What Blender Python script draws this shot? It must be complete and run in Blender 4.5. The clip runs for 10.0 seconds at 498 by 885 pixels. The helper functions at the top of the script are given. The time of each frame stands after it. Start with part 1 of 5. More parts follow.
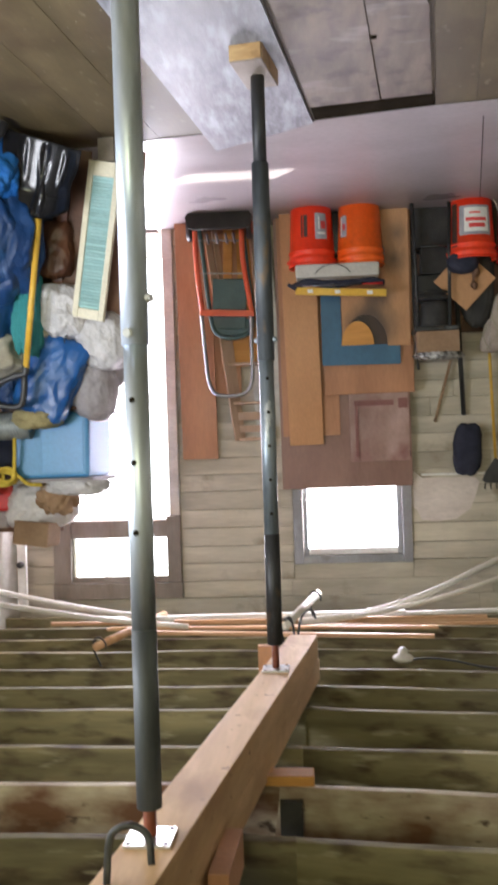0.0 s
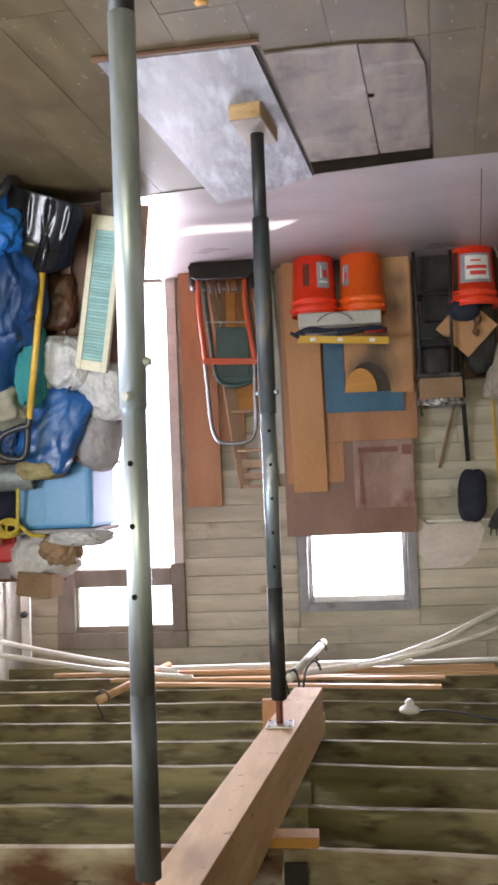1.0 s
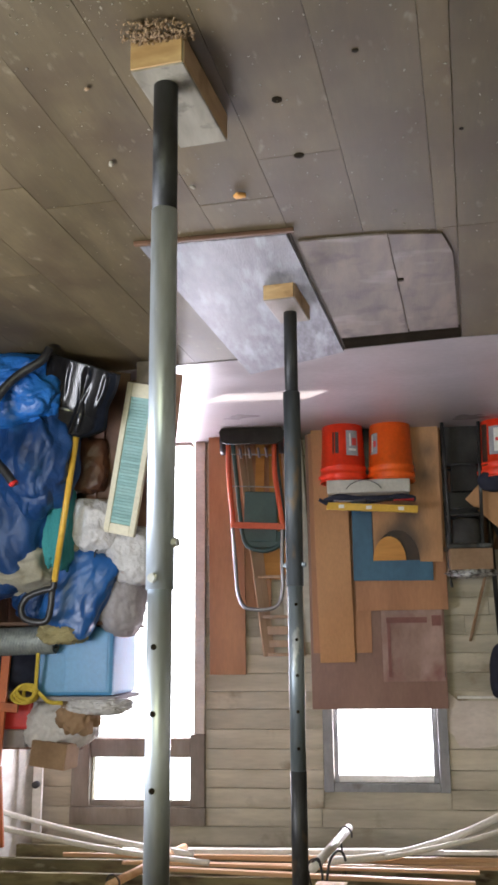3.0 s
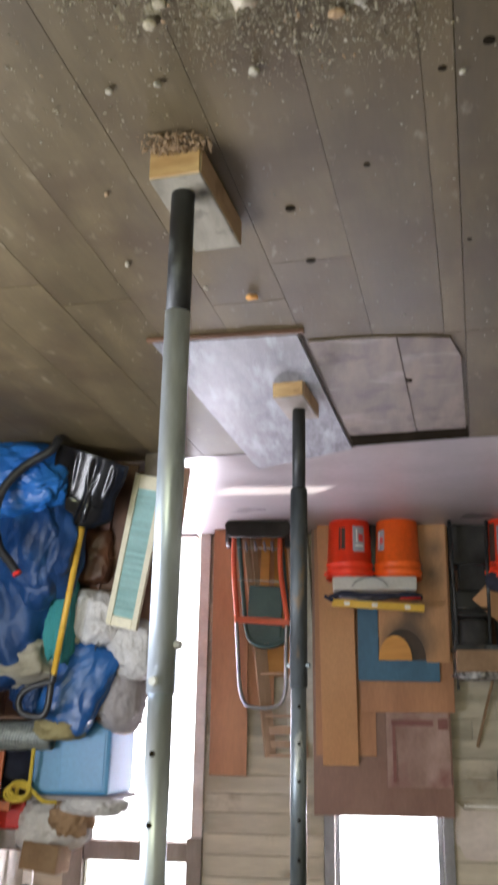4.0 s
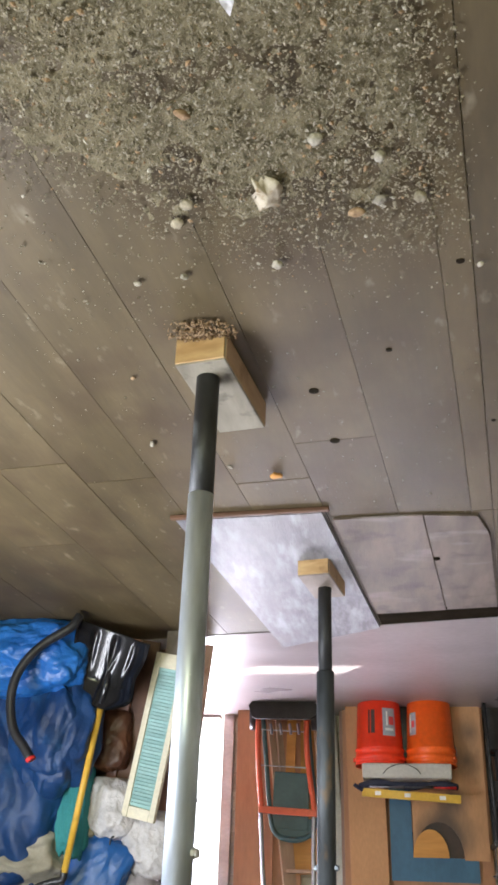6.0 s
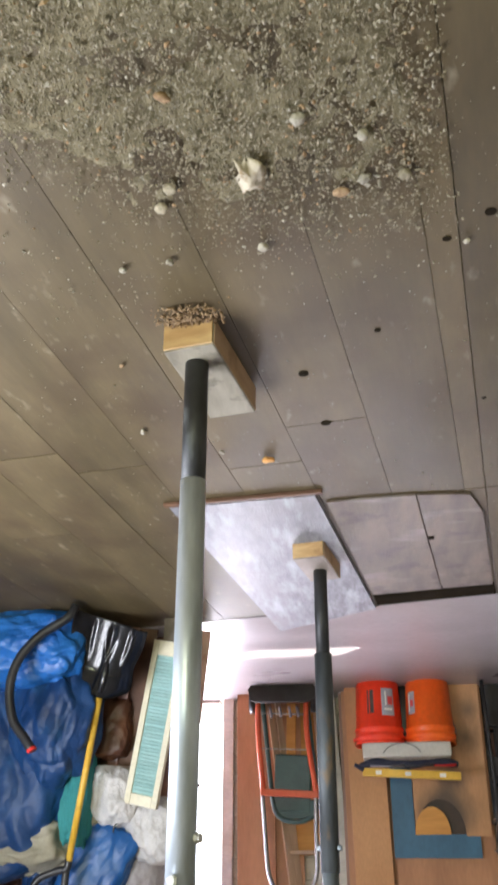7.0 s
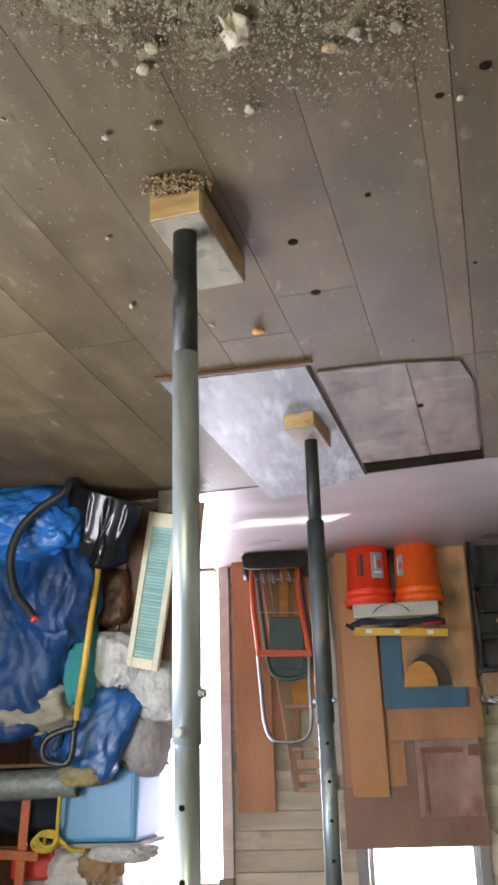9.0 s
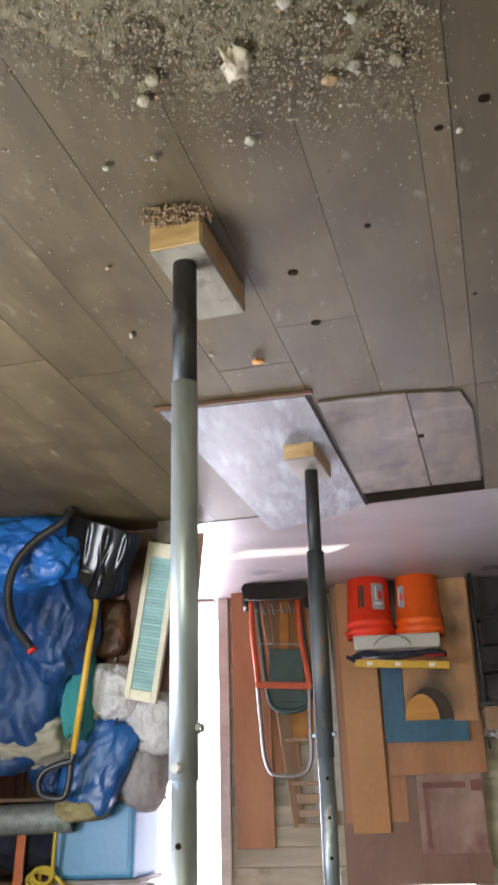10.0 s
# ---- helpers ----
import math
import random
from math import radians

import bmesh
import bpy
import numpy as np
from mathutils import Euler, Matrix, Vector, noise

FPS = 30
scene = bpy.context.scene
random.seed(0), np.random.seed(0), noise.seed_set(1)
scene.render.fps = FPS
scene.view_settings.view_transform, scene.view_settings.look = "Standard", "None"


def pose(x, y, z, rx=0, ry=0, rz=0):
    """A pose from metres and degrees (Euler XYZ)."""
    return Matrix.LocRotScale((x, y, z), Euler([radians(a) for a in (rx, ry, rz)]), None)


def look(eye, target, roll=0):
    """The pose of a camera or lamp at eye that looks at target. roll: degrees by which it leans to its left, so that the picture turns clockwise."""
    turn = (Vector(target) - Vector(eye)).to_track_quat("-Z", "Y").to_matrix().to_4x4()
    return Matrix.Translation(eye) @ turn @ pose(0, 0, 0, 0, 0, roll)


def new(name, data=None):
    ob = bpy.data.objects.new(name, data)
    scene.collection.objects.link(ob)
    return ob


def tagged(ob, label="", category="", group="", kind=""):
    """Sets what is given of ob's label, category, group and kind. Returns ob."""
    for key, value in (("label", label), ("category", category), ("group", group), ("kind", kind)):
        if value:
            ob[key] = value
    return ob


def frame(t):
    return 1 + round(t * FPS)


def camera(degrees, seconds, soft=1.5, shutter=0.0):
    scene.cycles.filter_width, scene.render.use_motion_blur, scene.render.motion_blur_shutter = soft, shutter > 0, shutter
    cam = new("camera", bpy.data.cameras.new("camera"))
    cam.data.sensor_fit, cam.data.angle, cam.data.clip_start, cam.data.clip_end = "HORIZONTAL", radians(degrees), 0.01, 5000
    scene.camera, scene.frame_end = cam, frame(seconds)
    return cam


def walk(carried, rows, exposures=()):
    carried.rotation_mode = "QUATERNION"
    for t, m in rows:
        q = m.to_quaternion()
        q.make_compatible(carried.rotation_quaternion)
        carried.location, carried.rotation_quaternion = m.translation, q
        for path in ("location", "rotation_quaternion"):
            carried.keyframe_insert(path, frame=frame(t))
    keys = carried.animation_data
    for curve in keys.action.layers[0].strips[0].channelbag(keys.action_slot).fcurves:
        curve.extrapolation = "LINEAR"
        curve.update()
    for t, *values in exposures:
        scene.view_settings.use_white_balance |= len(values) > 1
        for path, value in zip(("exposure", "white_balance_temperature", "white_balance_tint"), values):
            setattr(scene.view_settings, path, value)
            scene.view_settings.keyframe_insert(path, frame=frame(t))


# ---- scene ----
cam = camera(30.17, 10.0, soft=3.0, shutter=0.5)
PATH = [
    (0.0, pose(0.013, -0.018, 1.516, 90.35, 181.81, -4.59)),
    (0.3, pose(0.008, -0.002, 1.485, 91.47, 182.39, -5.52)),
    (0.5, pose(0.005, 0.009, 1.464, 90.94, 182.86, -4.40)),
    (0.8, pose(-0.002, -0.006, 1.466, 92.51, 182.21, -4.05)),
    (1.0, pose(-0.006, -0.016, 1.468, 92.85, 182.17, -5.01)),
    (1.3, pose(-0.007, -0.013, 1.473, 91.27, 181.96, -5.36)),
    (1.5, pose(-0.001, -0.004, 1.469, 90.01, 181.70, -5.91)),
    (1.7, pose(-0.005, -0.002, 1.454, 92.47, 181.33, -5.73)),
    (2.0, pose(-0.011, 0.001, 1.432, 98.04, 180.47, -6.09)),
    (2.5, pose(-0.003, -0.006, 1.420, 101.98, 179.94, -6.10)),
    (2.7, pose(-0.003, -0.007, 1.415, 102.31, 180.47, -6.47)),
    (3.8, pose(-0.003, -0.013, 1.385, 105.50, 180.12, -6.62)),
    (4.0, pose(-0.003, -0.015, 1.380, 108.01, 178.98, -6.53)),
    (4.5, pose(-0.005, -0.014, 1.382, 110.03, 179.67, -7.29)),
    (5.0, pose(0.001, -0.007, 1.348, 115.08, 179.40, -7.42)),
    (5.3, pose(-0.003, 0.000, 1.340, 113.96, 179.56, -7.23)),
    (5.5, pose(-0.005, 0.005, 1.334, 116.94, 179.94, -7.05)),
    (5.7, pose(-0.005, 0.006, 1.334, 118.48, 177.78, -7.85)),
    (6.8, pose(-0.006, 0.013, 1.333, 117.90, 179.97, -8.29)),
    (7.0, pose(-0.006, 0.014, 1.333, 117.48, 179.90, -8.27)),
    (7.5, pose(0.002, 0.014, 1.335, 110.58, 180.62, -8.21)),
    (8.0, pose(0.002, 0.011, 1.346, 108.70, 180.51, -8.09)),
    (8.5, pose(0.007, 0.004, 1.349, 108.88, 181.27, -7.80)),
    (9.0, pose(0.008, 0.005, 1.342, 109.66, 181.56, -8.08)),
    (9.5, pose(0.003, 0.014, 1.338, 109.85, 181.24, -8.15)),
    (10.0, pose(0.006, 0.018, 1.336, 111.50, 181.39, -8.07)),
]
walk(cam, PATH, ((0.0, 1.62), (1.0, 1.58), (2.0, 1.36), (4.0, 1.33), (5.0, 1.46), (5.5, 1.56), (5.7, 1.64), (6.5, 1.74), (7.0, 1.78), (7.5, 1.64), (9.0, 1.52), (10.0, 1.51)))

# ---- light: daylight from the far door and window, and from the wide doorway behind ----
world = bpy.data.worlds.new("world")
scene.world = world
world.use_nodes = True
wn = world.node_tree
sky = wn.nodes.new("ShaderNodeTexSky")
sky.sky_type = "NISHITA"
sky.sun_disc = False
SUN_WAY = Vector((0.92, 1.16, 1.20)).normalized()
sky.sun_elevation = math.asin(SUN_WAY.z)
sky.sun_rotation = math.atan2(SUN_WAY.x, SUN_WAY.y)
wn.links.new(sky.outputs[0], wn.nodes["Background"].inputs[0])
wn.nodes["Background"].inputs[1].default_value = 0.15
sun = new("sun", bpy.data.lights.new("sun", "SUN"))
sun.data.energy, sun.data.angle, sun.data.color = 5.0, radians(0.6), (1.0, 0.95, 0.86)
sun.matrix_world = look((0, 0, 0), -SUN_WAY)


def area(name, m, w, h, watts, colour):
    lamp = new(name, bpy.data.lights.new(name, "AREA"))
    lamp.data.shape, lamp.data.size, lamp.data.size_y = "RECTANGLE", w, h
    lamp.data.energy, lamp.data.color = watts, colour
    lamp.matrix_world = m
    return lamp


area("doorway_daylight", look((0.85, -2.35, 0.75), (0.6, 3.0, 1.7)), 1.4, 1.2, 20, (1.0, 0.98, 0.52))
area("side_daylight", look((2.2, 1.95, 1.6), (1.05, 2.3, 0.0)), 2.0, 0.8, 39, (0.91, 0.93, 1.0))
area("door_daylight", look((1.39, 6.42, 1.1), (1.2, 3.0, 0.6)), 0.7, 1.7, 46, (0.90, 0.845, 1.0))
area("window_daylight", look((-0.16, 6.42, 2.02), (-0.16, 3.0, 1.0)), 0.6, 0.4, 11, (0.91, 0.865, 1.0))
scene.view_settings.exposure = 1.4


# ---- materials ----
def nodes_of(name):
    m = bpy.data.materials.new(name)
    m.use_nodes = True
    return m, m.node_tree, m.node_tree.nodes["Principled BSDF"]


def stuff_mat(name, a, b, rough=0.7, metal=0.0, scale=(6, 6, 6), fine=60, bump=0.15, vary=0.12, spots=None, coat=0.0, trans=0.0, contrast=(0.35, 0.7), marks=None, soot=(), crinkle=0.0):
    """Two colours mixed by a broad noise, grain from a fine one, bump from both; each object a little lighter or darker; soot: round scorched places."""
    m, nt, bsdf = nodes_of(name)
    N, L = nt.nodes.new, nt.links.new
    tc, info = N("ShaderNodeTexCoord"), N("ShaderNodeObjectInfo")
    add = N("ShaderNodeVectorMath")
    add.operation = "ADD"
    mul = N("ShaderNodeVectorMath")
    mul.operation = "SCALE"
    mul.inputs[0].default_value = (17.0, 31.0, 23.0)
    L(info.outputs["Random"], mul.inputs["Scale"])
    mp = N("ShaderNodeMapping")
    mp.inputs["Scale"].default_value = scale
    L(tc.outputs["Object"], mp.inputs["Vector"])
    L(mp.outputs[0], add.inputs[0])
    L(mul.outputs[0], add.inputs[1])
    broad, grain = N("ShaderNodeTexNoise"), N("ShaderNodeTexNoise")
    broad.inputs["Scale"].default_value, broad.inputs["Detail"].default_value = 1.0, 6.0
    grain.inputs["Scale"].default_value, grain.inputs["Detail"].default_value = fine / max(scale), 4.0
    L(add.outputs[0], broad.inputs["Vector"])
    L(add.outputs[0], grain.inputs["Vector"])
    ramp = N("ShaderNodeMapRange")
    ramp.inputs["From Min"].default_value, ramp.inputs["From Max"].default_value = contrast
    L(broad.outputs["Fac"], ramp.inputs["Value"])
    mix = N("ShaderNodeMix")
    mix.data_type = "RGBA"
    mix.inputs["A"].default_value, mix.inputs["B"].default_value = (*a, 1), (*b, 1)
    L(ramp.outputs[0], mix.inputs["Factor"])
    hsv = N("ShaderNodeHueSaturation")
    val = N("ShaderNodeMath")
    val.operation = "MULTIPLY_ADD"
    val.inputs[1].default_value, val.inputs[2].default_value = 2 * vary, 1.0 - vary
    L(info.outputs["Random"], val.inputs[0])
    val2 = N("ShaderNodeMath")
    val2.operation = "MULTIPLY_ADD"
    val2.inputs[1].default_value = 0.35
    L(grain.outputs["Fac"], val2.inputs[0])
    sub = N("ShaderNodeMath")
    sub.operation = "SUBTRACT"
    sub.inputs[1].default_value = 0.17
    L(val.outputs[0], sub.inputs[0])
    L(sub.outputs[0], val2.inputs[2])
    L(val2.outputs[0], hsv.inputs["Value"])
    L(mix.outputs["Result"], hsv.inputs["Color"])
    colour = hsv.outputs[0]
    for spots in [s for s in (spots, marks) if s]:
        sn = N("ShaderNodeTexNoise")
        sn.inputs["Scale"].default_value, sn.inputs["Detail"].default_value = spots[1], 5.0
        stretch = N("ShaderNodeMapping")
        stretch.inputs["Scale"].default_value = (1.0, 1.0, 1.0) if len(spots) < 5 else spots[4]
        so = N("ShaderNodeVectorMath")
        so.operation = "ADD"
        L(tc.outputs["Object"], so.inputs[0])
        L(mul.outputs[0], so.inputs[1])
        L(so.outputs[0], stretch.inputs["Vector"])
        L(stretch.outputs[0], sn.inputs["Vector"])
        sr = N("ShaderNodeMapRange")
        sr.inputs["From Min"].default_value, sr.inputs["From Max"].default_value = spots[2], spots[2] + spots[3]
        L(sn.outputs["Fac"], sr.inputs["Value"])
        sm = N("ShaderNodeMix")
        sm.data_type = "RGBA"
        sm.inputs["B"].default_value = (*spots[0], 1)
        L(colour, sm.inputs["A"])
        L(sr.outputs[0], sm.inputs["Factor"])
        colour = sm.outputs["Result"]
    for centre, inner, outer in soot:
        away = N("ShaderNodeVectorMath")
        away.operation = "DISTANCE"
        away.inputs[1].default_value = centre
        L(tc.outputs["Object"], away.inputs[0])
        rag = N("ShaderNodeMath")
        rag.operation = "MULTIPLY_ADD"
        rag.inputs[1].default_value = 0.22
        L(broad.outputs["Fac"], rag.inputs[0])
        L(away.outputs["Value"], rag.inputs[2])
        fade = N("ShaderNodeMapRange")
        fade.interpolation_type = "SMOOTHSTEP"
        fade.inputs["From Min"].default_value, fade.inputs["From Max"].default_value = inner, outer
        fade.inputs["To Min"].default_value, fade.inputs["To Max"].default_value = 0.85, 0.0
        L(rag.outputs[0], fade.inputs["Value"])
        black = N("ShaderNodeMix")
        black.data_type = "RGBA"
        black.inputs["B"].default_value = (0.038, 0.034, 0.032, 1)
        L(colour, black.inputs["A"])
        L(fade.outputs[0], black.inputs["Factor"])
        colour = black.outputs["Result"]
    L(colour, bsdf.inputs["Base Color"])
    rr = N("ShaderNodeMapRange")
    rr.inputs["To Min"].default_value, rr.inputs["To Max"].default_value = max(0.03, rough - 0.12), min(1.0, rough + 0.12)
    L(broad.outputs["Fac"], rr.inputs["Value"])
    L(rr.outputs[0], bsdf.inputs["Roughness"])
    bsdf.inputs["Metallic"].default_value = metal
    bsdf.inputs["Coat Weight"].default_value = coat
    bsdf.inputs["Transmission Weight"].default_value = trans
    if bump:
        bp = N("ShaderNodeBump")
        bp.inputs["Strength"].default_value, bp.inputs["Distance"].default_value = bump, 0.004
        L(grain.outputs["Fac"], bp.inputs["Height"])
        if crinkle:
            cell, bend = N("ShaderNodeTexVoronoi"), N("ShaderNodeVectorMath")
            bend.operation = "MULTIPLY_ADD"
            bend.inputs[1].default_value = (0.05, 0.05, 0.05)
            L(broad.outputs["Color"], bend.inputs[0])
            L(tc.outputs["Object"], bend.inputs[2])
            L(bend.outputs[0], cell.inputs["Vector"])
            cell.feature, cell.distance = "F1", "CHEBYCHEV"
            cell.inputs["Scale"].default_value = crinkle
            cell.inputs["Detail"].default_value = 1.5
            fold = N("ShaderNodeBump")
            fold.inputs["Strength"].default_value, fold.inputs["Distance"].default_value = 0.42, 0.02
            L(cell.outputs["Distance"], fold.inputs["Height"])
            L(fold.outputs[0], bp.inputs["Normal"])
        L(bp.outputs[0], bsdf.inputs["Normal"])
    return m


FLOOR_WOOD = stuff_mat("worn_floor_boards", (0.068, 0.049, 0.021), (0.120, 0.087, 0.041), 0.60, scale=(7, 1.3, 7), fine=70, bump=0.12, vary=0.10,
                       spots=((0.058, 0.036, 0.016), 3.2, 0.47, 0.30), marks=((0.22, 0.18, 0.12), 26.0, 0.64, 0.18, (1.0, 0.4, 1.0)))
PLY_FLOOR = stuff_mat("scuffed_pale_plywood", (0.13, 0.132, 0.15), (0.25, 0.258, 0.285), 0.50, scale=(30, 7, 30), fine=120, bump=0.22, contrast=(0.36, 0.66), vary=0.04, spots=((0.18, 0.17, 0.175), 2.2, 0.50, 0.25), marks=((0.46, 0.48, 0.54), 22, 0.50, 0.34, (1.0, 0.22, 1.0)))
PAINTED_FLOOR = stuff_mat("pale_lilac_grey_floor_paint", (0.26, 0.232, 0.24), (0.38, 0.35, 0.365), 0.32, scale=(2.2, 4, 4), fine=50, bump=0.06, vary=0.02, contrast=(0.25, 0.75), marks=((0.30, 0.26, 0.25), 1.6, 0.45, 0.5, (0.5, 1.0, 1.0)))
HATCH = stuff_mat("pale_brown_hatch_wood", (0.080, 0.058, 0.042), (0.165, 0.124, 0.094), 0.58, scale=(14, 3, 14), fine=70, bump=0.18, spots=((0.042, 0.028, 0.02), 9, 0.54, 0.2), marks=((0.27, 0.235, 0.22), 7, 0.58, 0.2, (0.4, 1.0, 1.0)))
TEAL_GAP_SHADE = stuff_mat("teal_paint_gap_shade", (0.20, 0.37, 0.365), (0.26, 0.43, 0.42), 0.6, scale=(6, 6, 6), bump=0.1)
CHARCOAL = stuff_mat("dark_grey_concrete_block", (0.022, 0.021, 0.021), (0.050, 0.048, 0.046), 0.9, scale=(9, 9, 9), fine=80, bump=0.5)
SACKING = stuff_mat("pale_sacking", (0.34, 0.28, 0.24), (0.50, 0.43, 0.38), 0.9, scale=(9, 9, 9), fine=120, bump=0.4)
FOIL = stuff_mat("crumpled_silver_film", (0.12, 0.11, 0.11), (0.72, 0.71, 0.72), 0.3, metal=0.5, scale=(30, 30, 30), fine=90, bump=0.4, contrast=(0.42, 0.6))
WORN_WALL_AND_GLARE = stuff_mat("pale_worn_limewash_and_jamb_glare", (0.62, 0.55, 0.51), (0.76, 0.69, 0.64), 0.8, scale=(4, 8, 8), fine=60, bump=0.25)
OLD_PLY = stuff_mat("old_grey_plywood", (0.17, 0.135, 0.105), (0.36, 0.305, 0.26), 0.62, scale=(7, 2.5, 7), fine=60, bump=0.2, spots=((0.10, 0.08, 0.07), 5, 0.64, 0.1))
JOIST = stuff_mat("aged_joist_wood", (0.105, 0.090, 0.044), (0.26, 0.222, 0.118), 0.8, scale=(1.3, 9, 9), fine=60, bump=0.5, vary=0.2, spots=((0.05, 0.030, 0.017), 10.0, 0.50, 0.2, (0.5, 1.0, 1.6)), marks=((0.34, 0.315, 0.215), 13.0, 0.60, 0.14, (0.35, 1.0, 1.6)))
JOIST_PALE = stuff_mat("pale_stained_joist", (0.36, 0.305, 0.21), (0.58, 0.51, 0.38), 0.75, scale=(2.2, 11, 11), fine=60, bump=0.5, spots=((0.13, 0.058, 0.026), 4.0, 0.45, 0.16, (0.6, 1.0, 1.2)), marks=((0.06, 0.036, 0.02), 22.0, 0.62, 0.08, (0.5, 1.0, 1.0)))
BEAM_WOOD = stuff_mat("new_pine_beam", (0.49, 0.305, 0.155), (0.64, 0.43, 0.24), 0.7, scale=(11, 1.2, 11), fine=70, bump=0.25, vary=0.03, spots=((0.34, 0.20, 0.10), 5, 0.55, 0.18, (1.0, 0.4, 1.0)), marks=((0.13, 0.07, 0.035), 24, 0.68, 0.04))
PEG_WOOD = stuff_mat("orange_pine", (0.46, 0.205, 0.045), (0.60, 0.30, 0.08), 0.7, scale=(2, 12, 12), fine=70, bump=0.15)
BLOCK_END = stuff_mat("fresh_cut_pine", (0.46, 0.28, 0.12), (0.60, 0.41, 0.20), 0.7, scale=(9, 9, 30), fine=60, bump=0.3, spots=((0.30, 0.17, 0.07), 16, 0.58, 0.12))
WALL_WOOD = stuff_mat("weathered_pale_wall_planks", (0.40, 0.36, 0.285), (0.60, 0.55, 0.45), 0.8, scale=(1.4, 8, 8), fine=60, bump=0.3, vary=0.1, spots=((0.27, 0.22, 0.15), 4, 0.62, 0.12))
TRIM_WOOD = stuff_mat("grey_brown_door_frame", (0.20, 0.165, 0.14), (0.33, 0.285, 0.25), 0.75, scale=(6, 6, 2), fine=60, bump=0.3)
SIDE_WALL = stuff_mat("dull_white_wall", (0.50, 0.49, 0.44), (0.68, 0.67, 0.62), 0.8, scale=(3, 2, 5), fine=40)
WHITE_PAINT = stuff_mat("white_paint", (0.70, 0.69, 0.66), (0.82, 0.81, 0.78), 0.55, scale=(4, 4, 4), fine=40, bump=0.08)
ROOF_BOARD = stuff_mat("dark_ceiling_boards", (0.10, 0.085, 0.045), (0.17, 0.145, 0.085), 0.85, scale=(6, 1.2, 6), fine=60, bump=0.3)
BROWN_PLY = stuff_mat("red_brown_plywood", (0.36, 0.165, 0.082), (0.48, 0.24, 0.125), 0.55, scale=(5, 5, 1.2), fine=70, bump=0.15, vary=0.06)
SOOTY_TAN = stuff_mat("soot_stained_tan_board", (0.45, 0.225, 0.10), (0.56, 0.305, 0.15), 0.55, scale=(4, 4, 1.5), fine=80, bump=0.1, vary=0.04, spots=((0.20, 0.095, 0.045), 4.2, 0.56, 0.2))
SCORCHED = stuff_mat("scorched_tan_board", (0.45, 0.225, 0.10), (0.56, 0.305, 0.15), 0.55, scale=(4, 4, 1.5), fine=80, bump=0.1, vary=0.0, soot=(((-0.33, 0, 0.76), 0.18, 0.34), ((-0.48, 0, 0.32), 0.08, 0.27), ((-0.38, 0, 0.56), 0.10, 0.24), ((-0.50, 0, 0.16), 0.08, 0.25)))
TAN_PLY = stuff_mat("tan_fibreboard", (0.46, 0.22, 0.088), (0.56, 0.295, 0.13), 0.55, scale=(4, 4, 1.5), fine=80, bump=0.1, vary=0.06)
SHEET_PLY = stuff_mat("purple_brown_sheet", (0.19, 0.10, 0.08), (0.30, 0.175, 0.135), 0.45, scale=(3, 3, 1.2), fine=60, bump=0.15, vary=0.04)
PINK_PLY = stuff_mat("paint_stained_sheet", (0.25, 0.145, 0.12), (0.44, 0.30, 0.265), 0.5, scale=(5, 5, 3), fine=50, bump=0.15, spots=((0.23, 0.09, 0.085), 5, 0.56, 0.2))
RED_STAIN = stuff_mat("dark_red_paint", (0.19, 0.068, 0.062), (0.27, 0.115, 0.105), 0.5, scale=(9, 9, 9), fine=50)
BLUE_PAINT = stuff_mat("blue_painted_board", (0.026, 0.092, 0.165), (0.045, 0.135, 0.225), 0.5, scale=(6, 6, 3), fine=60, bump=0.1)
ORANGE_PLASTIC = stuff_mat("orange_bucket_plastic", (0.86, 0.11, 0.012), (0.93, 0.165, 0.02), 0.35, scale=(3, 3, 3), fine=40, bump=0.03, vary=0.08)
RED_PLASTIC = stuff_mat("red_orange_bucket_plastic", (0.84, 0.036, 0.012), (0.90, 0.065, 0.018), 0.32, scale=(3, 3, 3), fine=40, bump=0.03, vary=0.05)
LABEL_GREY = stuff_mat("grey_label", (0.30, 0.30, 0.34), (0.42, 0.42, 0.46), 0.5, scale=(9, 9, 9))
LABEL_WHITE = stuff_mat("white_label", (0.78, 0.77, 0.74), (0.86, 0.85, 0.82), 0.5, scale=(9, 9, 9), bump=0.0)
LABEL_RED = stuff_mat("red_print", (0.68, 0.05, 0.05), (0.74, 0.08, 0.07), 0.5, scale=(9, 9, 9), bump=0.0)
BLACK_PRINT_AND_SHADE = stuff_mat("black_print_and_shade", (0.03, 0.015, 0.012), (0.06, 0.03, 0.02), 0.5, scale=(9, 9, 9), bump=0.0)
GREY_BOX = stuff_mat("grey_white_plastic", (0.50, 0.48, 0.42), (0.62, 0.60, 0.54), 0.5, scale=(5, 5, 5), bump=0.05)
YELLOW = stuff_mat("yellow_enamel", (0.66, 0.39, 0.045), (0.77, 0.50, 0.085), 0.42, scale=(5, 5, 5), fine=50, bump=0.05, spots=((0.48, 0.28, 0.05), 9, 0.60, 0.15))
BLACK_RUBBER = stuff_mat("black_plastic", (0.012, 0.012, 0.014), (0.035, 0.035, 0.04), 0.35, scale=(5, 5, 5), bump=0.05)
GLOSS_BLACK = stuff_mat("glossy_black_plastic", (0.010, 0.010, 0.012), (0.025, 0.025, 0.03), 0.22, scale=(4, 4, 4), fine=20, bump=0.05, coat=1.0)
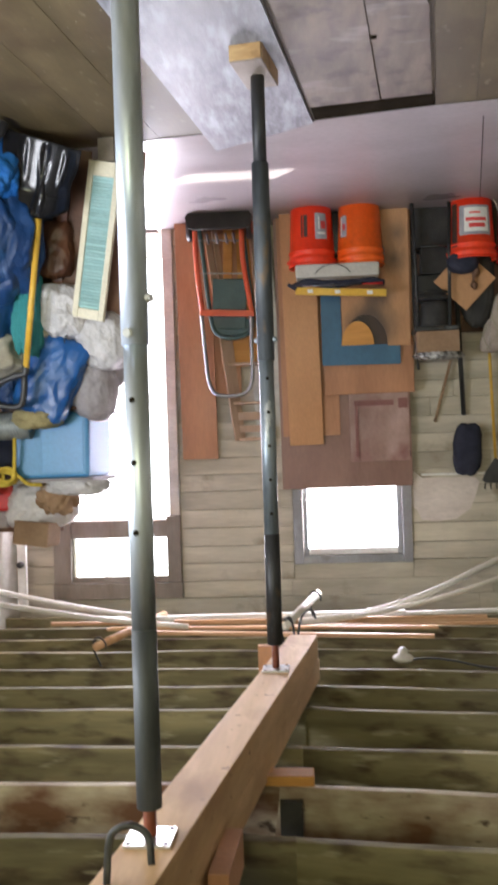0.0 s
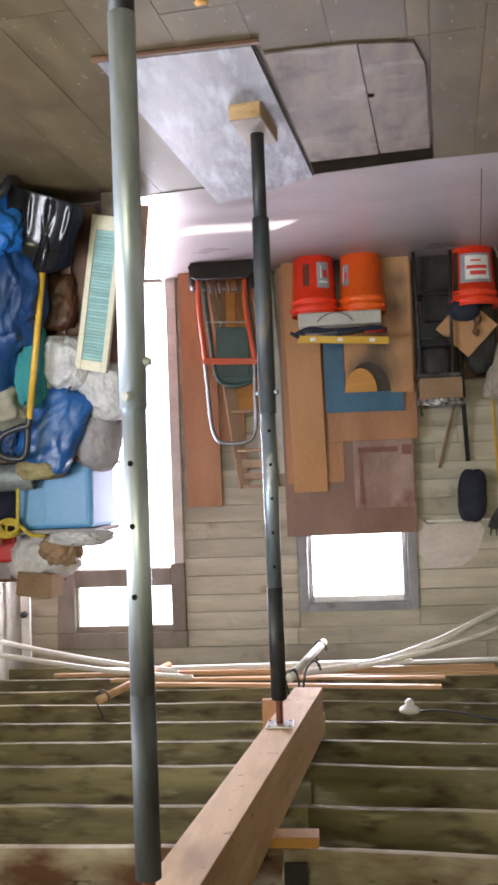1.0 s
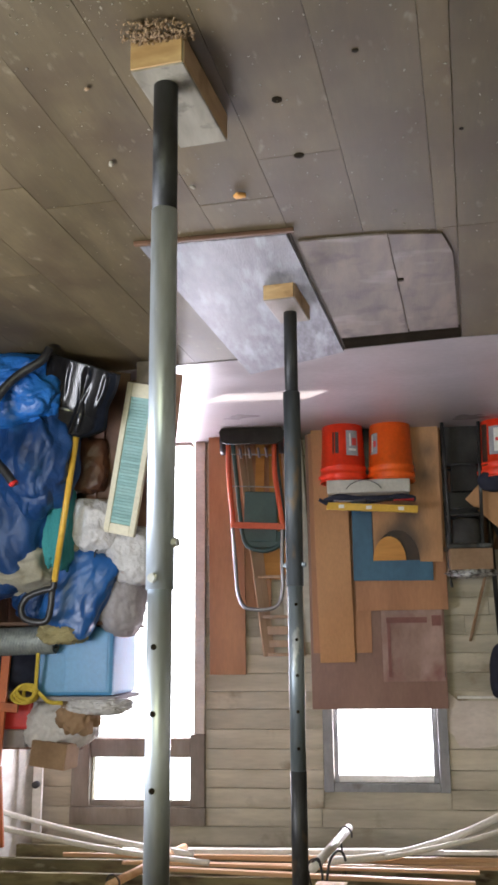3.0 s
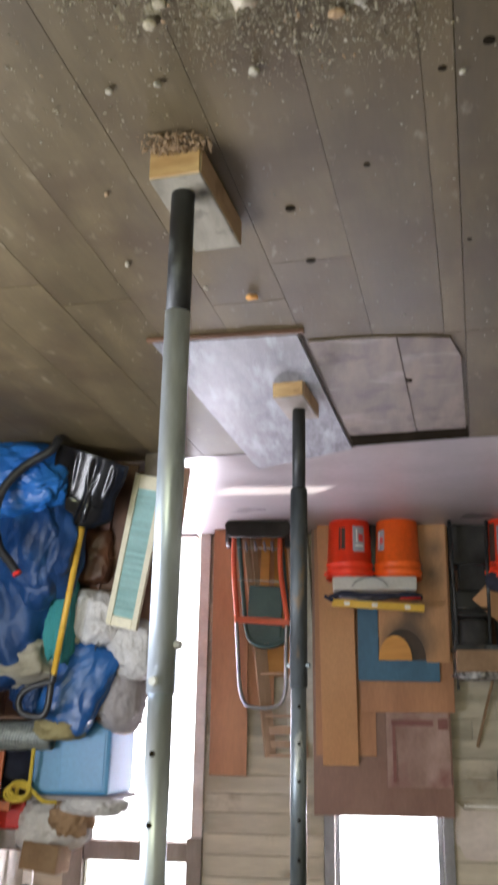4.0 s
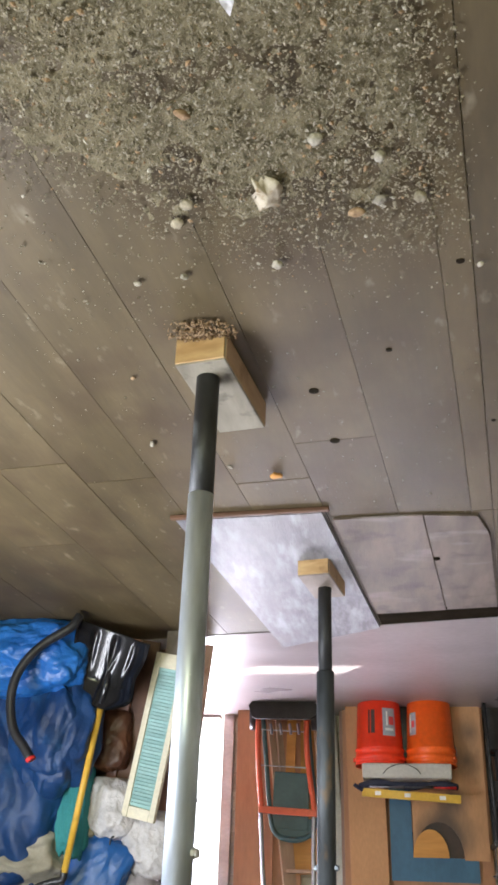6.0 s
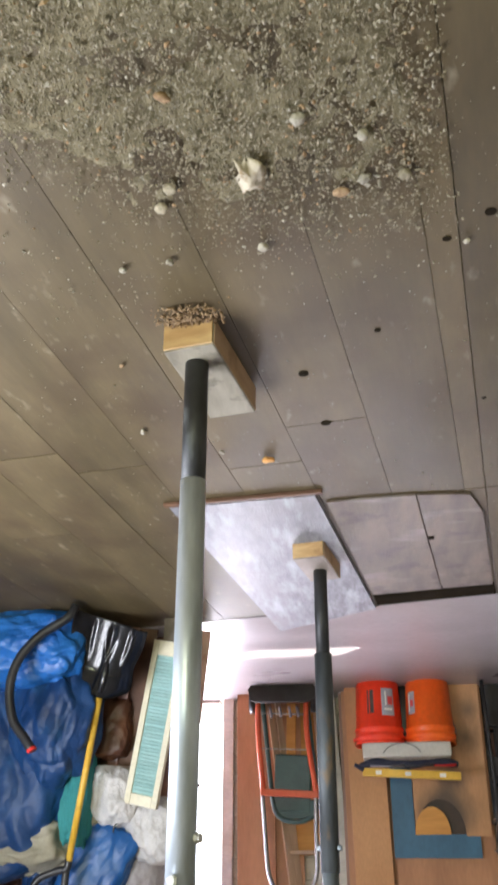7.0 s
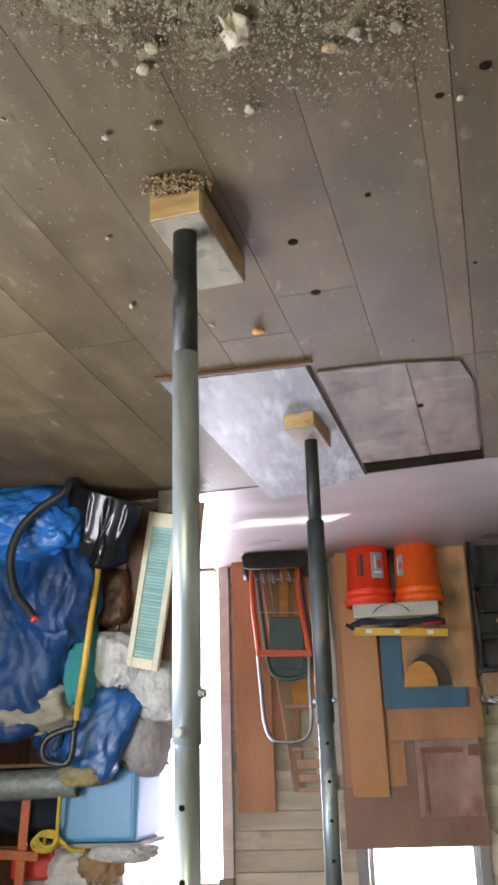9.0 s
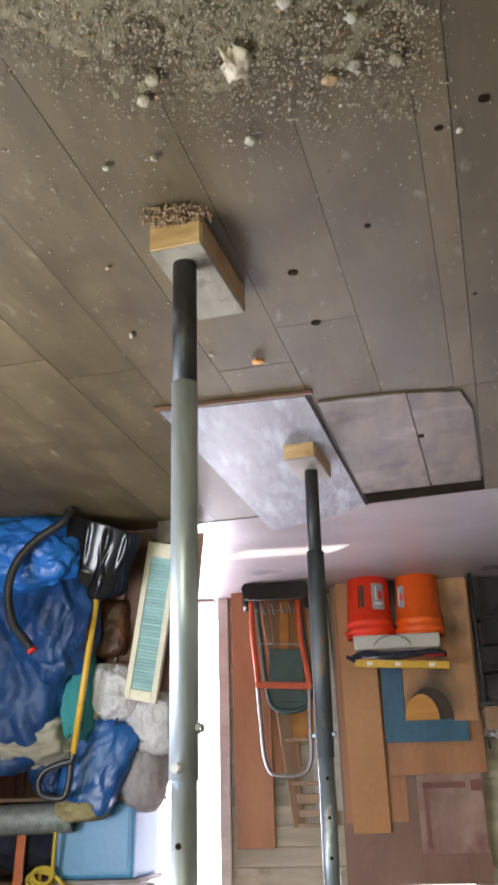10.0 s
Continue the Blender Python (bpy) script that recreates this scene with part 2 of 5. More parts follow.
DARK_STEEL = stuff_mat("black_painted_steel", (0.020, 0.020, 0.022), (0.058, 0.060, 0.063), 0.5, metal=0.3, scale=(12, 12, 5), fine=60, bump=0.1, spots=((0.11, 0.12, 0.125), 12, 0.58, 0.12, (1.0, 1.0, 0.5)), marks=((0.13, 0.085, 0.05), 11, 0.60, 0.10, (1.0, 1.0, 0.5)))
GALV = stuff_mat("galvanised_steel_tube", (0.48, 0.54, 0.63), (0.70, 0.77, 0.87), 0.42, metal=0.6, scale=(16, 16, 3), fine=70, bump=0.08, vary=0.03, spots=((0.22, 0.25, 0.27), 7, 0.58, 0.16, (1.0, 1.0, 0.25)), marks=((0.80, 0.83, 0.87), 30, 0.70, 0.05, (1.0, 1.0, 0.7)))
GALV_MID = stuff_mat("blue_grey_steel_tube", (0.15, 0.18, 0.205), (0.33, 0.375, 0.42), 0.42, metal=0.5, scale=(14, 14, 3), fine=60, bump=0.08, vary=0.03, marks=((0.55, 0.58, 0.60), 22, 0.66, 0.06, (1.0, 1.0, 0.4)))
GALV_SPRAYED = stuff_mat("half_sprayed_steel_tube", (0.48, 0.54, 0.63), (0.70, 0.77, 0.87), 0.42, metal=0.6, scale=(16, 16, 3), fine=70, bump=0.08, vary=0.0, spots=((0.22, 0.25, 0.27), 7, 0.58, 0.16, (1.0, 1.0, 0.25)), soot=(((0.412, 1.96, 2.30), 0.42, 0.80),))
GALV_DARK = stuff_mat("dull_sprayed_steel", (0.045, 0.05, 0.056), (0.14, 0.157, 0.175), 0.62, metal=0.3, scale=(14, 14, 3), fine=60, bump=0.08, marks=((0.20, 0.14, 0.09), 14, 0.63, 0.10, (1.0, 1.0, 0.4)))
CHROME = stuff_mat("chromed_tube", (0.22, 0.22, 0.26), (0.36, 0.36, 0.40), 0.32, metal=1.0, scale=(6, 6, 6), bump=0.0)
ZINC = stuff_mat("zinc_plate", (0.55, 0.56, 0.57), (0.72, 0.73, 0.74), 0.35, metal=0.8, scale=(20, 20, 20), bump=0.05)
RUST_RED = stuff_mat("red_primer_screw", (0.16, 0.045, 0.022), (0.30, 0.085, 0.04), 0.55, metal=0.2, scale=(20, 20, 20), fine=200, bump=0.3)
RED_PAINT = stuff_mat("orange_red_enamel", (0.55, 0.075, 0.03), (0.66, 0.12, 0.05), 0.38, scale=(6, 6, 6), bump=0.04)
RACK_ORANGE = stuff_mat("orange_enamel", (0.46, 0.095, 0.018), (0.58, 0.14, 0.03), 0.45, scale=(6, 6, 6), bump=0.05, spots=((0.20, 0.06, 0.02), 9, 0.58, 0.15))
GREEN_CLOTH = stuff_mat("dark_teal_plastic", (0.035, 0.085, 0.09), (0.06, 0.125, 0.13), 0.5, scale=(6, 6, 6), bump=0.08)
TARP = stuff_mat("blue_polythene_tarp", (0.004, 0.027, 0.105), (0.010, 0.062, 0.205), 0.50, scale=(5, 5, 5), fine=60, bump=0.2, vary=0.03, contrast=(0.3, 0.7), marks=((0.025, 0.11, 0.28), 9.0, 0.60, 0.15), crinkle=8.0)
TARP_BRIGHT = stuff_mat("bright_blue_polythene", (0.010, 0.10, 0.38), (0.028, 0.18, 0.54), 0.38, scale=(4, 4, 4), fine=40, bump=0.15, vary=0.03, crinkle=13.0)
PALE_BLUE = stuff_mat("pale_blue_tote_plastic", (0.055, 0.235, 0.50), (0.095, 0.32, 0.60), 0.4, scale=(3, 3, 3), bump=0.04, vary=0.15)
TEAL = stuff_mat("teal_paint", (0.32, 0.53, 0.53), (0.42, 0.63, 0.62), 0.55, scale=(6, 6, 6), bump=0.1)
TEAL_CLOTH = stuff_mat("teal_cloth", (0.03, 0.25, 0.27), (0.06, 0.34, 0.35), 0.85, scale=(6, 6, 6), fine=90, bump=0.3)
CREAM = stuff_mat("cream_paint", (0.72, 0.66, 0.50), (0.82, 0.77, 0.62), 0.55, scale=(6, 6, 3), bump=0.08)
CANVAS = stuff_mat("cream_canvas", (0.30, 0.275, 0.21), (0.46, 0.43, 0.35), 0.9, scale=(7, 7, 7), fine=90, bump=0.35)
BAG_WHITE = stuff_mat("white_plastic_bag", (0.52, 0.505, 0.52), (0.72, 0.70, 0.715), 0.45, scale=(9, 9, 9), fine=60, bump=0.25, crinkle=24.0)
BAG_GREY = stuff_mat("grey_cloth_bag", (0.34, 0.31, 0.33), (0.46, 0.43, 0.45), 0.85, scale=(6, 6, 6), fine=60, bump=0.3)
MESH_METAL = stuff_mat("grey_wire_mesh", (0.25, 0.28, 0.28), (0.42, 0.45, 0.45), 0.5, metal=0.4, scale=(30, 30, 30), fine=160, bump=0.6)
ROPE = stuff_mat("yellow_rope", (0.50, 0.36, 0.04), (0.66, 0.50, 0.08), 0.8, scale=(40, 40, 40), fine=200, bump=0.5)
STRAW = stuff_mat("straw_twine", (0.30, 0.25, 0.12), (0.44, 0.38, 0.20), 0.9, scale=(20, 20, 20), fine=150, bump=0.5)
DARK_WOOD = stuff_mat("dark_stained_wood", (0.085, 0.038, 0.02), (0.16, 0.08, 0.045), 0.62, scale=(8, 8, 1.5), fine=60, bump=0.1)
PINKISH = stuff_mat("pink_brown_panel", (0.27, 0.13, 0.095), (0.38, 0.205, 0.155), 0.3, scale=(6, 6, 1.5), fine=50, bump=0.08, spots=((0.12, 0.045, 0.032), 3.0, 0.58, 0.10))
PAPER = stuff_mat("brown_paper", (0.27, 0.165, 0.095), (0.38, 0.25, 0.155), 0.85, scale=(6, 6, 6), fine=50, bump=0.2)
RED_BOX = stuff_mat("red_plastic", (0.60, 0.02, 0.02), (0.72, 0.04, 0.035), 0.4, scale=(6, 6, 6), bump=0.04)
NAVY = stuff_mat("navy_cloth", (0.012, 0.014, 0.03), (0.03, 0.034, 0.06), 0.9, scale=(9, 9, 9), fine=90, bump=0.3)
PVC = stuff_mat("white_pvc_pipe", (0.66, 0.63, 0.56), (0.80, 0.78, 0.72), 0.4, scale=(4, 4, 4), bump=0.03)
LATH = stuff_mat("orange_lath_wood", (0.50, 0.28, 0.14), (0.64, 0.41, 0.24), 0.6, scale=(1.5, 14, 14), fine=60, bump=0.1)
PORCELAIN = stuff_mat("white_porcelain", (0.76, 0.75, 0.72), (0.84, 0.83, 0.80), 0.25, scale=(6, 6, 6), bump=0.0)
DIRT = stuff_mat("olive_brown_grit", (0.155, 0.130, 0.072), (0.27, 0.232, 0.142), 0.95, scale=(30, 30, 30), fine=220, bump=0.9, spots=((0.30, 0.275, 0.21), 90, 0.64, 0.06), marks=((0.085, 0.064, 0.03), 12, 0.52, 0.2))
PEBBLE = stuff_mat("small_stones", (0.20, 0.17, 0.108), (0.41, 0.36, 0.265), 0.9, scale=(60, 60, 60), fine=200, bump=0.2, vary=0.2)
PALE_STONE = stuff_mat("pale_crumbs", (0.24, 0.215, 0.165), (0.41, 0.38, 0.31), 0.85, scale=(50, 50, 50), fine=200, bump=0.2, vary=0.15)
RUSTY_CHIP = stuff_mat("tan_brown_chips", (0.22, 0.135, 0.07), (0.42, 0.29, 0.165), 0.85, scale=(50, 50, 50), fine=200, bump=0.2, vary=0.2)
HOLE = stuff_mat("black_hole", (0.012, 0.010, 0.007), (0.022, 0.017, 0.012), 0.9, scale=(9, 9, 9), bump=0.0)
HOLE.node_tree.nodes["Principled BSDF"].inputs["Specular IOR Level"].default_value = 0.0
PAD_TOP = stuff_mat("grey_olive_sawn_wood", (0.17, 0.15, 0.11), (0.31, 0.28, 0.22), 0.75, scale=(12, 3, 12), fine=70, bump=0.3, spots=((0.10, 0.085, 0.06), 14, 0.56, 0.12))
PAD_SIDE = stuff_mat("pink_brown_sawn_side", (0.46, 0.30, 0.19), (0.58, 0.41, 0.28), 0.75, scale=(12, 2, 12), fine=70, bump=0.25, spots=((0.30, 0.19, 0.12), 9, 0.56, 0.14))
LADDER_WOOD = stuff_mat("pale_ladder_wood", (0.36, 0.235, 0.155), (0.50, 0.35, 0.245), 0.6, scale=(9, 9, 1.5), fine=60, bump=0.12, vary=0.06)
WINDOW_GREY = stuff_mat("blue_grey_window_paint", (0.23, 0.235, 0.25), (0.37, 0.38, 0.405), 0.55, scale=(6, 6, 3), fine=60, bump=0.2, spots=((0.16, 0.14, 0.125), 7, 0.58, 0.15))
LEATHER = stuff_mat("red_brown_leather", (0.07, 0.026, 0.014), (0.17, 0.068, 0.032), 0.45, scale=(9, 9, 9), fine=80, bump=0.2)
SCRAP = stuff_mat("stained_cream_paper", (0.40, 0.34, 0.24), (0.60, 0.54, 0.42), 0.85, scale=(40, 40, 40), fine=120, bump=0.3, spots=((0.28, 0.20, 0.11), 50, 0.56, 0.1))
PACK_BLUE = stuff_mat("blue_polythene_wrap", (0.010, 0.080, 0.29), (0.020, 0.135, 0.42), 0.36, scale=(4, 4, 4), fine=40, bump=0.15, vary=0.03, crinkle=5.0)
GROUND = stuff_mat("pale_gravel_ground", (0.50, 0.48, 0.45), (0.62, 0.60, 0.56), 0.95, scale=(0.8, 0.8, 0.8), fine=30, bump=0.4)


def glass_mat():
    m, nt, bsdf = nodes_of("window_glass")
    bsdf.inputs["Base Color"].default_value = (0.95, 0.97, 0.97, 1)
    bsdf.inputs["Roughness"].default_value = 0.02
    bsdf.inputs["Transmission Weight"].default_value = 1.0
    bsdf.inputs["IOR"].default_value = 1.05
    return m


def glow_mat():
    m = bpy.data.materials.new("overcast_distance")
    m.use_nodes = True
    nt = m.node_tree
    nt.nodes.clear()
    e, o = nt.nodes.new("ShaderNodeEmission"), nt.nodes.new("ShaderNodeOutputMaterial")
    e.inputs[0].default_value, e.inputs[1].default_value = (0.96, 0.97, 1.0, 1), 2.4
    nt.links.new(e.outputs[0], o.inputs[0])
    return m


GLASS, GLOW = glass_mat(), glow_mat()


# ---- mesh helpers ----
def put(name, bm, material, parent=None, label="", smooth=False, m=None):
    me = bpy.data.meshes.new(name)
    bmesh.ops.recalc_face_normals(bm, faces=bm.faces[:])
    bm.to_mesh(me)
    bm.free()
    me.materials.append(material)
    if smooth:
        for p in me.polygons:
            p.use_smooth = True
    ob = new(name, me)
    if m is not None:
        ob.matrix_world = m
    if parent is not None:
        ob.parent = parent
        bpy.context.view_layer.update()
        ob.matrix_parent_inverse = parent.matrix_world.inverted()
    if label:
        ob["label"] = label
    return ob


def thing(name, label, category, at=(0, 0, 0), group="", kind="", rz=0.0):
    ob = new(name)
    ob.empty_display_size = 0.05
    ob.matrix_world = pose(*at, 0, 0, rz)
    bpy.context.view_layer.update()
    return tagged(ob, label, category, group, kind)


def box(bm, c, s, m=None, bevel=0.0):
    """A box of size s round c, its edges taken off by bevel."""
    got = bmesh.ops.create_cube(bm, size=1.0)
    t = Matrix.LocRotScale(c, None, s)
    vs = got["verts"]
    bmesh.ops.transform(bm, matrix=t, verts=vs)
    if bevel:
        es = list({e for v in vs for e in v.link_edges})
        out = bmesh.ops.bevel(bm, geom=es, offset=bevel, segments=2, profile=0.6, affect="EDGES")
        vs = list({v for f in out["faces"] for v in f.verts} | {v for v in vs if v.is_valid})
    if m is not None:
        bmesh.ops.transform(bm, matrix=m, verts=vs)
    return vs


def span(bm, a, b, bevel=0.0):
    """A box from corner a to corner b."""
    a, b = Vector(a), Vector(b)
    return box(bm, (a + b) / 2, (abs(b.x - a.x), abs(b.y - a.y), abs(b.z - a.z)), None, bevel)


def bar(bm, p, q, w, h, bevel=0.0):
    """A straight bar of section w by h from p to q."""
    p, q = Vector(p), Vector(q)
    d = q - p
    m = Matrix.Translation((p + q) / 2) @ d.to_track_quat("Y", "Z").to_matrix().to_4x4()
    return box(bm, (0, 0, 0), (w, d.length, h), m, bevel)


def tube(bm, p, q, r0, r1=None, seg=20, caps=True):
    p, q = Vector(p), Vector(q)
    d = q - p
    m = Matrix.Translation((p + q) / 2) @ d.to_track_quat("Z", "Y").to_matrix().to_4x4()
    bmesh.ops.create_cone(bm, cap_ends=caps, segments=seg, radius1=r0, radius2=r0 if r1 is None else r1, depth=d.length, matrix=m)


def smooth_path(pts, n=8):
    """Points on a curve through pts."""
    pts = [Vector(p) for p in pts]
    ext = [2 * pts[0] - pts[1]] + pts + [2 * pts[-1] - pts[-2]]
    out = []
    for i in range(1, len(ext) - 2):
        a, b, c, d = ext[i - 1:i + 3]
        for k in range(n):
            t = k / n
            out.append(0.5 * (2 * b + (c - a) * t + (2 * a - 5 * b + 4 * c - d) * t * t + (3 * b - a - 3 * c + d) * t ** 3))
    return out + [pts[-1]]


def sweep(bm, pts, r, seg=10, closed=False):
    """A round rod along pts; r may be a function of 0..1."""
    rings = []
    s = None
    for i, p in enumerate(pts):
        a, b = pts[max(i - 1, 0)], pts[min(i + 1, len(pts) - 1)]
        if closed:
            a, b = pts[i - 1], pts[(i + 1) % len(pts)]
        d = (b - a).normalized()
        if s is None:
            s = d.cross(Vector((0.03, 0.05, 1)))
            if s.length < 0.05:
                s = d.cross(Vector((1, 0.1, 0)))
        s = (s - d * s.dot(d)).normalized()
        u = s.cross(d)
        rr = r(i / (len(pts) - 1)) if callable(r) else r
        rings.append([bm.verts.new(p + rr * (math.cos(2 * math.pi * k / seg) * s + math.sin(2 * math.pi * k / seg) * u)) for k in range(seg)])
    n = len(rings)
    for i in range(n if closed else n - 1):
        a, b = rings[i], rings[(i + 1) % n]
        for k in range(seg):
            bm.faces.new((a[k], a[(k + 1) % seg], b[(k + 1) % seg], b[k]))
    if not closed:
        bm.faces.new(rings[0])
        bm.faces.new(rings[-1][::-1])


def lathe(bm, prof, seg=36):
    """A solid of revolution round z from (radius, height) pairs; open ends closed by fans when the radius is 0."""
    rings = []
    for r, z in prof:
        rings.append([bm.verts.new((0, 0, z))] if r < 1e-6 else [bm.verts.new((r * math.cos(2 * math.pi * k / seg), r * math.sin(2 * math.pi * k / seg), z)) for k in range(seg)])
    for a, b in zip(rings, rings[1:]):
        for k in range(seg):
            q = (k + 1) % seg
            if len(a) == 1 and len(b) == 1:
                continue
            if len(a) == 1:
                bm.faces.new((a[0], b[k], b[q]))
            elif len(b) == 1:
                bm.faces.new((a[k], a[q], b[0]))
            else:
                bm.faces.new((a[k], a[q], b[q], b[k]))


def prism(bm, outline, y0, y1):
    """An outline in x and z pulled from y0 to y1."""
    a = [bm.verts.new((x, y0, z)) for x, z in outline]
    b = [bm.verts.new((x, y1, z)) for x, z in outline]
    bm.faces.new(a)
    bm.faces.new(b[::-1])
    for i in range(len(a)):
        j = (i + 1) % len(a)
        bm.faces.new((a[i], a[j], b[j], b[i]))


def crumple(bm, size, sub=5, square=2.5, folds=0.10, fine=0.03, seed=0.0, flat=True, creases=3.0, facets=0.0):
    """A lump of cloth or plastic: a squared ball of the given size, with folds, creases and flat facets, its underside on z = 0."""
    bmesh.ops.create_icosphere(bm, subdivisions=sub, radius=1.0)
    off = Vector((seed * 7.3, seed * 3.1, seed * 5.7))
    for v in bm.verts:
        p = v.co.copy()
        k = (abs(p.x) ** square + abs(p.y) ** square + abs(p.z) ** square) ** (-1 / square)
        q = p * k
        n1 = noise.noise(q * 1.3 + off)
        ridge = 1 - abs(noise.noise(q * creases + off * 2)) * 2
        ridge2 = 1 - abs(noise.noise(Vector((q.x * creases * 2.2, q.y * creases * 2.2, q.z * creases * 1.1)) + off)) * 2
        grow = 1 + folds * n1 + folds * 0.5 * ridge + fine * ridge2
        if facets:
            warp = Vector((noise.noise(q * 2 + off), noise.noise(q * 2 - off), noise.noise(q * 2 + off * 3))) * 0.35
            d, _ = noise.voronoi((q + warp) * creases * 0.75 + off)
            e, _ = noise.voronoi((q + warp * 0.6) * creases * 1.9 - off)
            grow += facets * (0.9 - d[0] * 1.2) + facets * 0.35 * (0.6 - e[0])
        q *= grow
        v.co = Vector((q.x * size[0] / 2, q.y * size[1] / 2, (q.z + 0.9) * size[2] / 2))
        if flat and v.co.z < 0:
            v.co.z = 0.0


def lump(name, label, category, at, size, material, rz=0.0, seed=1.0, group="", **kw):
    bm = bmesh.new()
    crumple(bm, size, seed=seed, **kw)
    ob = put(name, bm, material, smooth=True, m=pose(*at, 0, 0, rz))
    return tagged(ob, label, category, group)


# ---- the room: floor, walls, joists ----
PLANK_TURN = 6.9      # the floor boards and the beam lie a little askew to the far wall
FAR = 6.25
SIDE_E, SIDE_W, BACK = 2.15, -2.4, -2.4

bm = bmesh.new()
span(bm, (-40, -40, -0.35), (40, 60, -0.30))
tagged(put("ground", bm, GROUND), "pale gravel ground outside the shed", "ground", kind="structure")
bm = bmesh.new()
span(bm, (-5, 8.6, -0.3), (7, 8.7, 2.88))
tagged(put("backdrop", bm, GLOW), "bright overcast daylight seen through the openings", "backdrop", kind="structure")


def wall_with_planks(name, label, x0, x1, z1, holes, y, depth=0.06):
    """A backing wall with openings through it, to be clad with horizontal planks on its room side."""
    bm = bmesh.new()
    xs = sorted({x0, x1, *[h[0] for h in holes], *[h[1] for h in holes]})
    for a, b in zip(xs, xs[1:]):
        zs, z = [], -0.3
        for h in sorted([h for h in holes if h[0] <= a + 1e-6 and h[1] >= b - 1e-6], key=lambda h: h[2]):
            if h[2] > z:
                span(bm, (a, y + 0.02, z), (b, y + 0.02 + depth, h[2]))
            z = h[3]
        span(bm, (a, y + 0.02, z), (b, y + 0.02 + depth, z1))
    return tagged(put(name, bm, WALL_WOOD), label, "wall", kind="structure")


DOOR = (1.04, 1.78, 0.0, 1.985)
TRANSOM = (1.10, 1.755, 2.105, 2.40)
WINDOW = (-0.50, 0.165, 1.80, 2.235)
wall_north = wall_with_planks("wall_north", "pale weathered horizontal plank wall", SIDE_W, SIDE_E, 2.85, [DOOR, TRANSOM, WINDOW], FAR)

bm = bmesh.new()
for ya, yb, za, zb in ((BACK, 0.9, -0.3, 2.85), (3.0, FAR + 0.08, -0.3, 2.85), (0.9, 3.0, -0.3, 0.85), (0.9, 3.0, 2.05, 2.85)):
    span(bm, (SIDE_E, ya, za), (SIDE_E + 0.1, yb, zb))
tagged(put("wall_east", bm, SIDE_WALL), "dull white boarded side wall with a window opening", "wall", kind="structure")
bm = bmesh.new()
span(bm, (SIDE_W - 0.1, BACK, -0.3), (SIDE_W, FAR + 0.08, 2.85))
tagged(put("wall_west", bm, WALL_WOOD), "weathered plank side wall", "wall", kind="structure")
bm = bmesh.new()
span(bm, (SIDE_W, BACK - 0.1, -0.3), (0.0, BACK, 2.85))
span(bm, (1.6, BACK - 0.1, -0.3), (SIDE_E, BACK, 2.85))
span(bm, (0.0, BACK - 0.1, 2.25), (1.6, BACK, 2.85))
tagged(put("wall_south", bm, WALL_WOOD), "weathered plank wall with a wide doorway", "wall", kind="structure")
bm = bmesh.new()
span(bm, (SIDE_W - 0.1, BACK - 0.1, 2.80), (SIDE_E + 0.1, FAR + 0.08, 2.86))
tagged(put("ceiling", bm, ROOF_BOARD), "dark boards above the open joists", "ceiling", kind="structure")
bm = bmesh.new()
span(bm, (SIDE_W, BACK, -0.12), (SIDE_E, FAR, -0.04))
floor = tagged(put("floor", bm, OLD_PLY), "worn wooden plank floor strewn with dust", "floor", kind="structure")

# an unseen screen added outside keeps the sun off, but for one slot
bm = bmesh.new()
SLOT = Vector((0.535, 5.085, 0)) + SUN_WAY * (2.9 / SUN_WAY.z)
for a, b in (((-4, FAR + 0.1), (SLOT.x - 0.52, 10.5)), ((SLOT.x + 0.37, FAR + 0.1), (7, 10.5)),
             ((SLOT.x - 0.52, FAR + 0.1), (SLOT.x + 0.37, SLOT.y - 0.085)), ((SLOT.x - 0.52, SLOT.y + 0.085), (SLOT.x + 0.37, 10.5))):
    span(bm, (*a, 2.9), (*b, 2.912))
tagged(put("porch_roof", bm, WALL_WOOD), "unseen board screen added outside, slotted for one strip of sun", "roof", kind="structure")

# door frame, transom and window
door_frame = thing("door_1", "grey-brown timber door frame with a bright transom light", "door frame", (1.41, FAR, 0), kind="structure")


def board(name, a, b, material, parent, bevel=0.004, label=""):
    bm = bmesh.new()
    span(bm, a, b, bevel)
    return put(name, bm, material, parent, label)


board("jamb", (1.00, FAR - 0.035, 1.96), (1.095, FAR + 0.09, 2.41), TRIM_WOOD, door_frame)
# the doorway's glare is painted into the lower jamb's pale colour
board("jamb", (1.00, FAR - 0.035, 0), (1.07, FAR + 0.09, 1.957), WORN_WALL_AND_GLARE, door_frame, 0.004, "lower jamb with the door glare in its pale colour")
board("jamb", (1.765, FAR - 0.035, 0), (1.885, FAR + 0.09, 2.41), TRIM_WOOD, door_frame)
board("head", (0.995, FAR - 0.04, 2.413), (1.89, FAR + 0.09, 2.52), TRIM_WOOD, door_frame)
board("transom_bar", (1.098, FAR - 0.02, 1.985), (1.762, FAR + 0.09, 2.105), TRIM_WOOD, door_frame)
board("sash_rail", (1.098, FAR + 0.01, 2.375), (1.762, FAR + 0.05, 2.41), TRIM_WOOD, door_frame)
board("muntin", (1.532, FAR + 0.03, 2.25), (1.538, FAR + 0.048, 2.375), TRIM_WOOD, door_frame, 0.001)
board("pane", (1.10, FAR + 0.05, 2.108), (1.76, FAR + 0.054, 2.373), GLASS, door_frame).visible_shadow = False
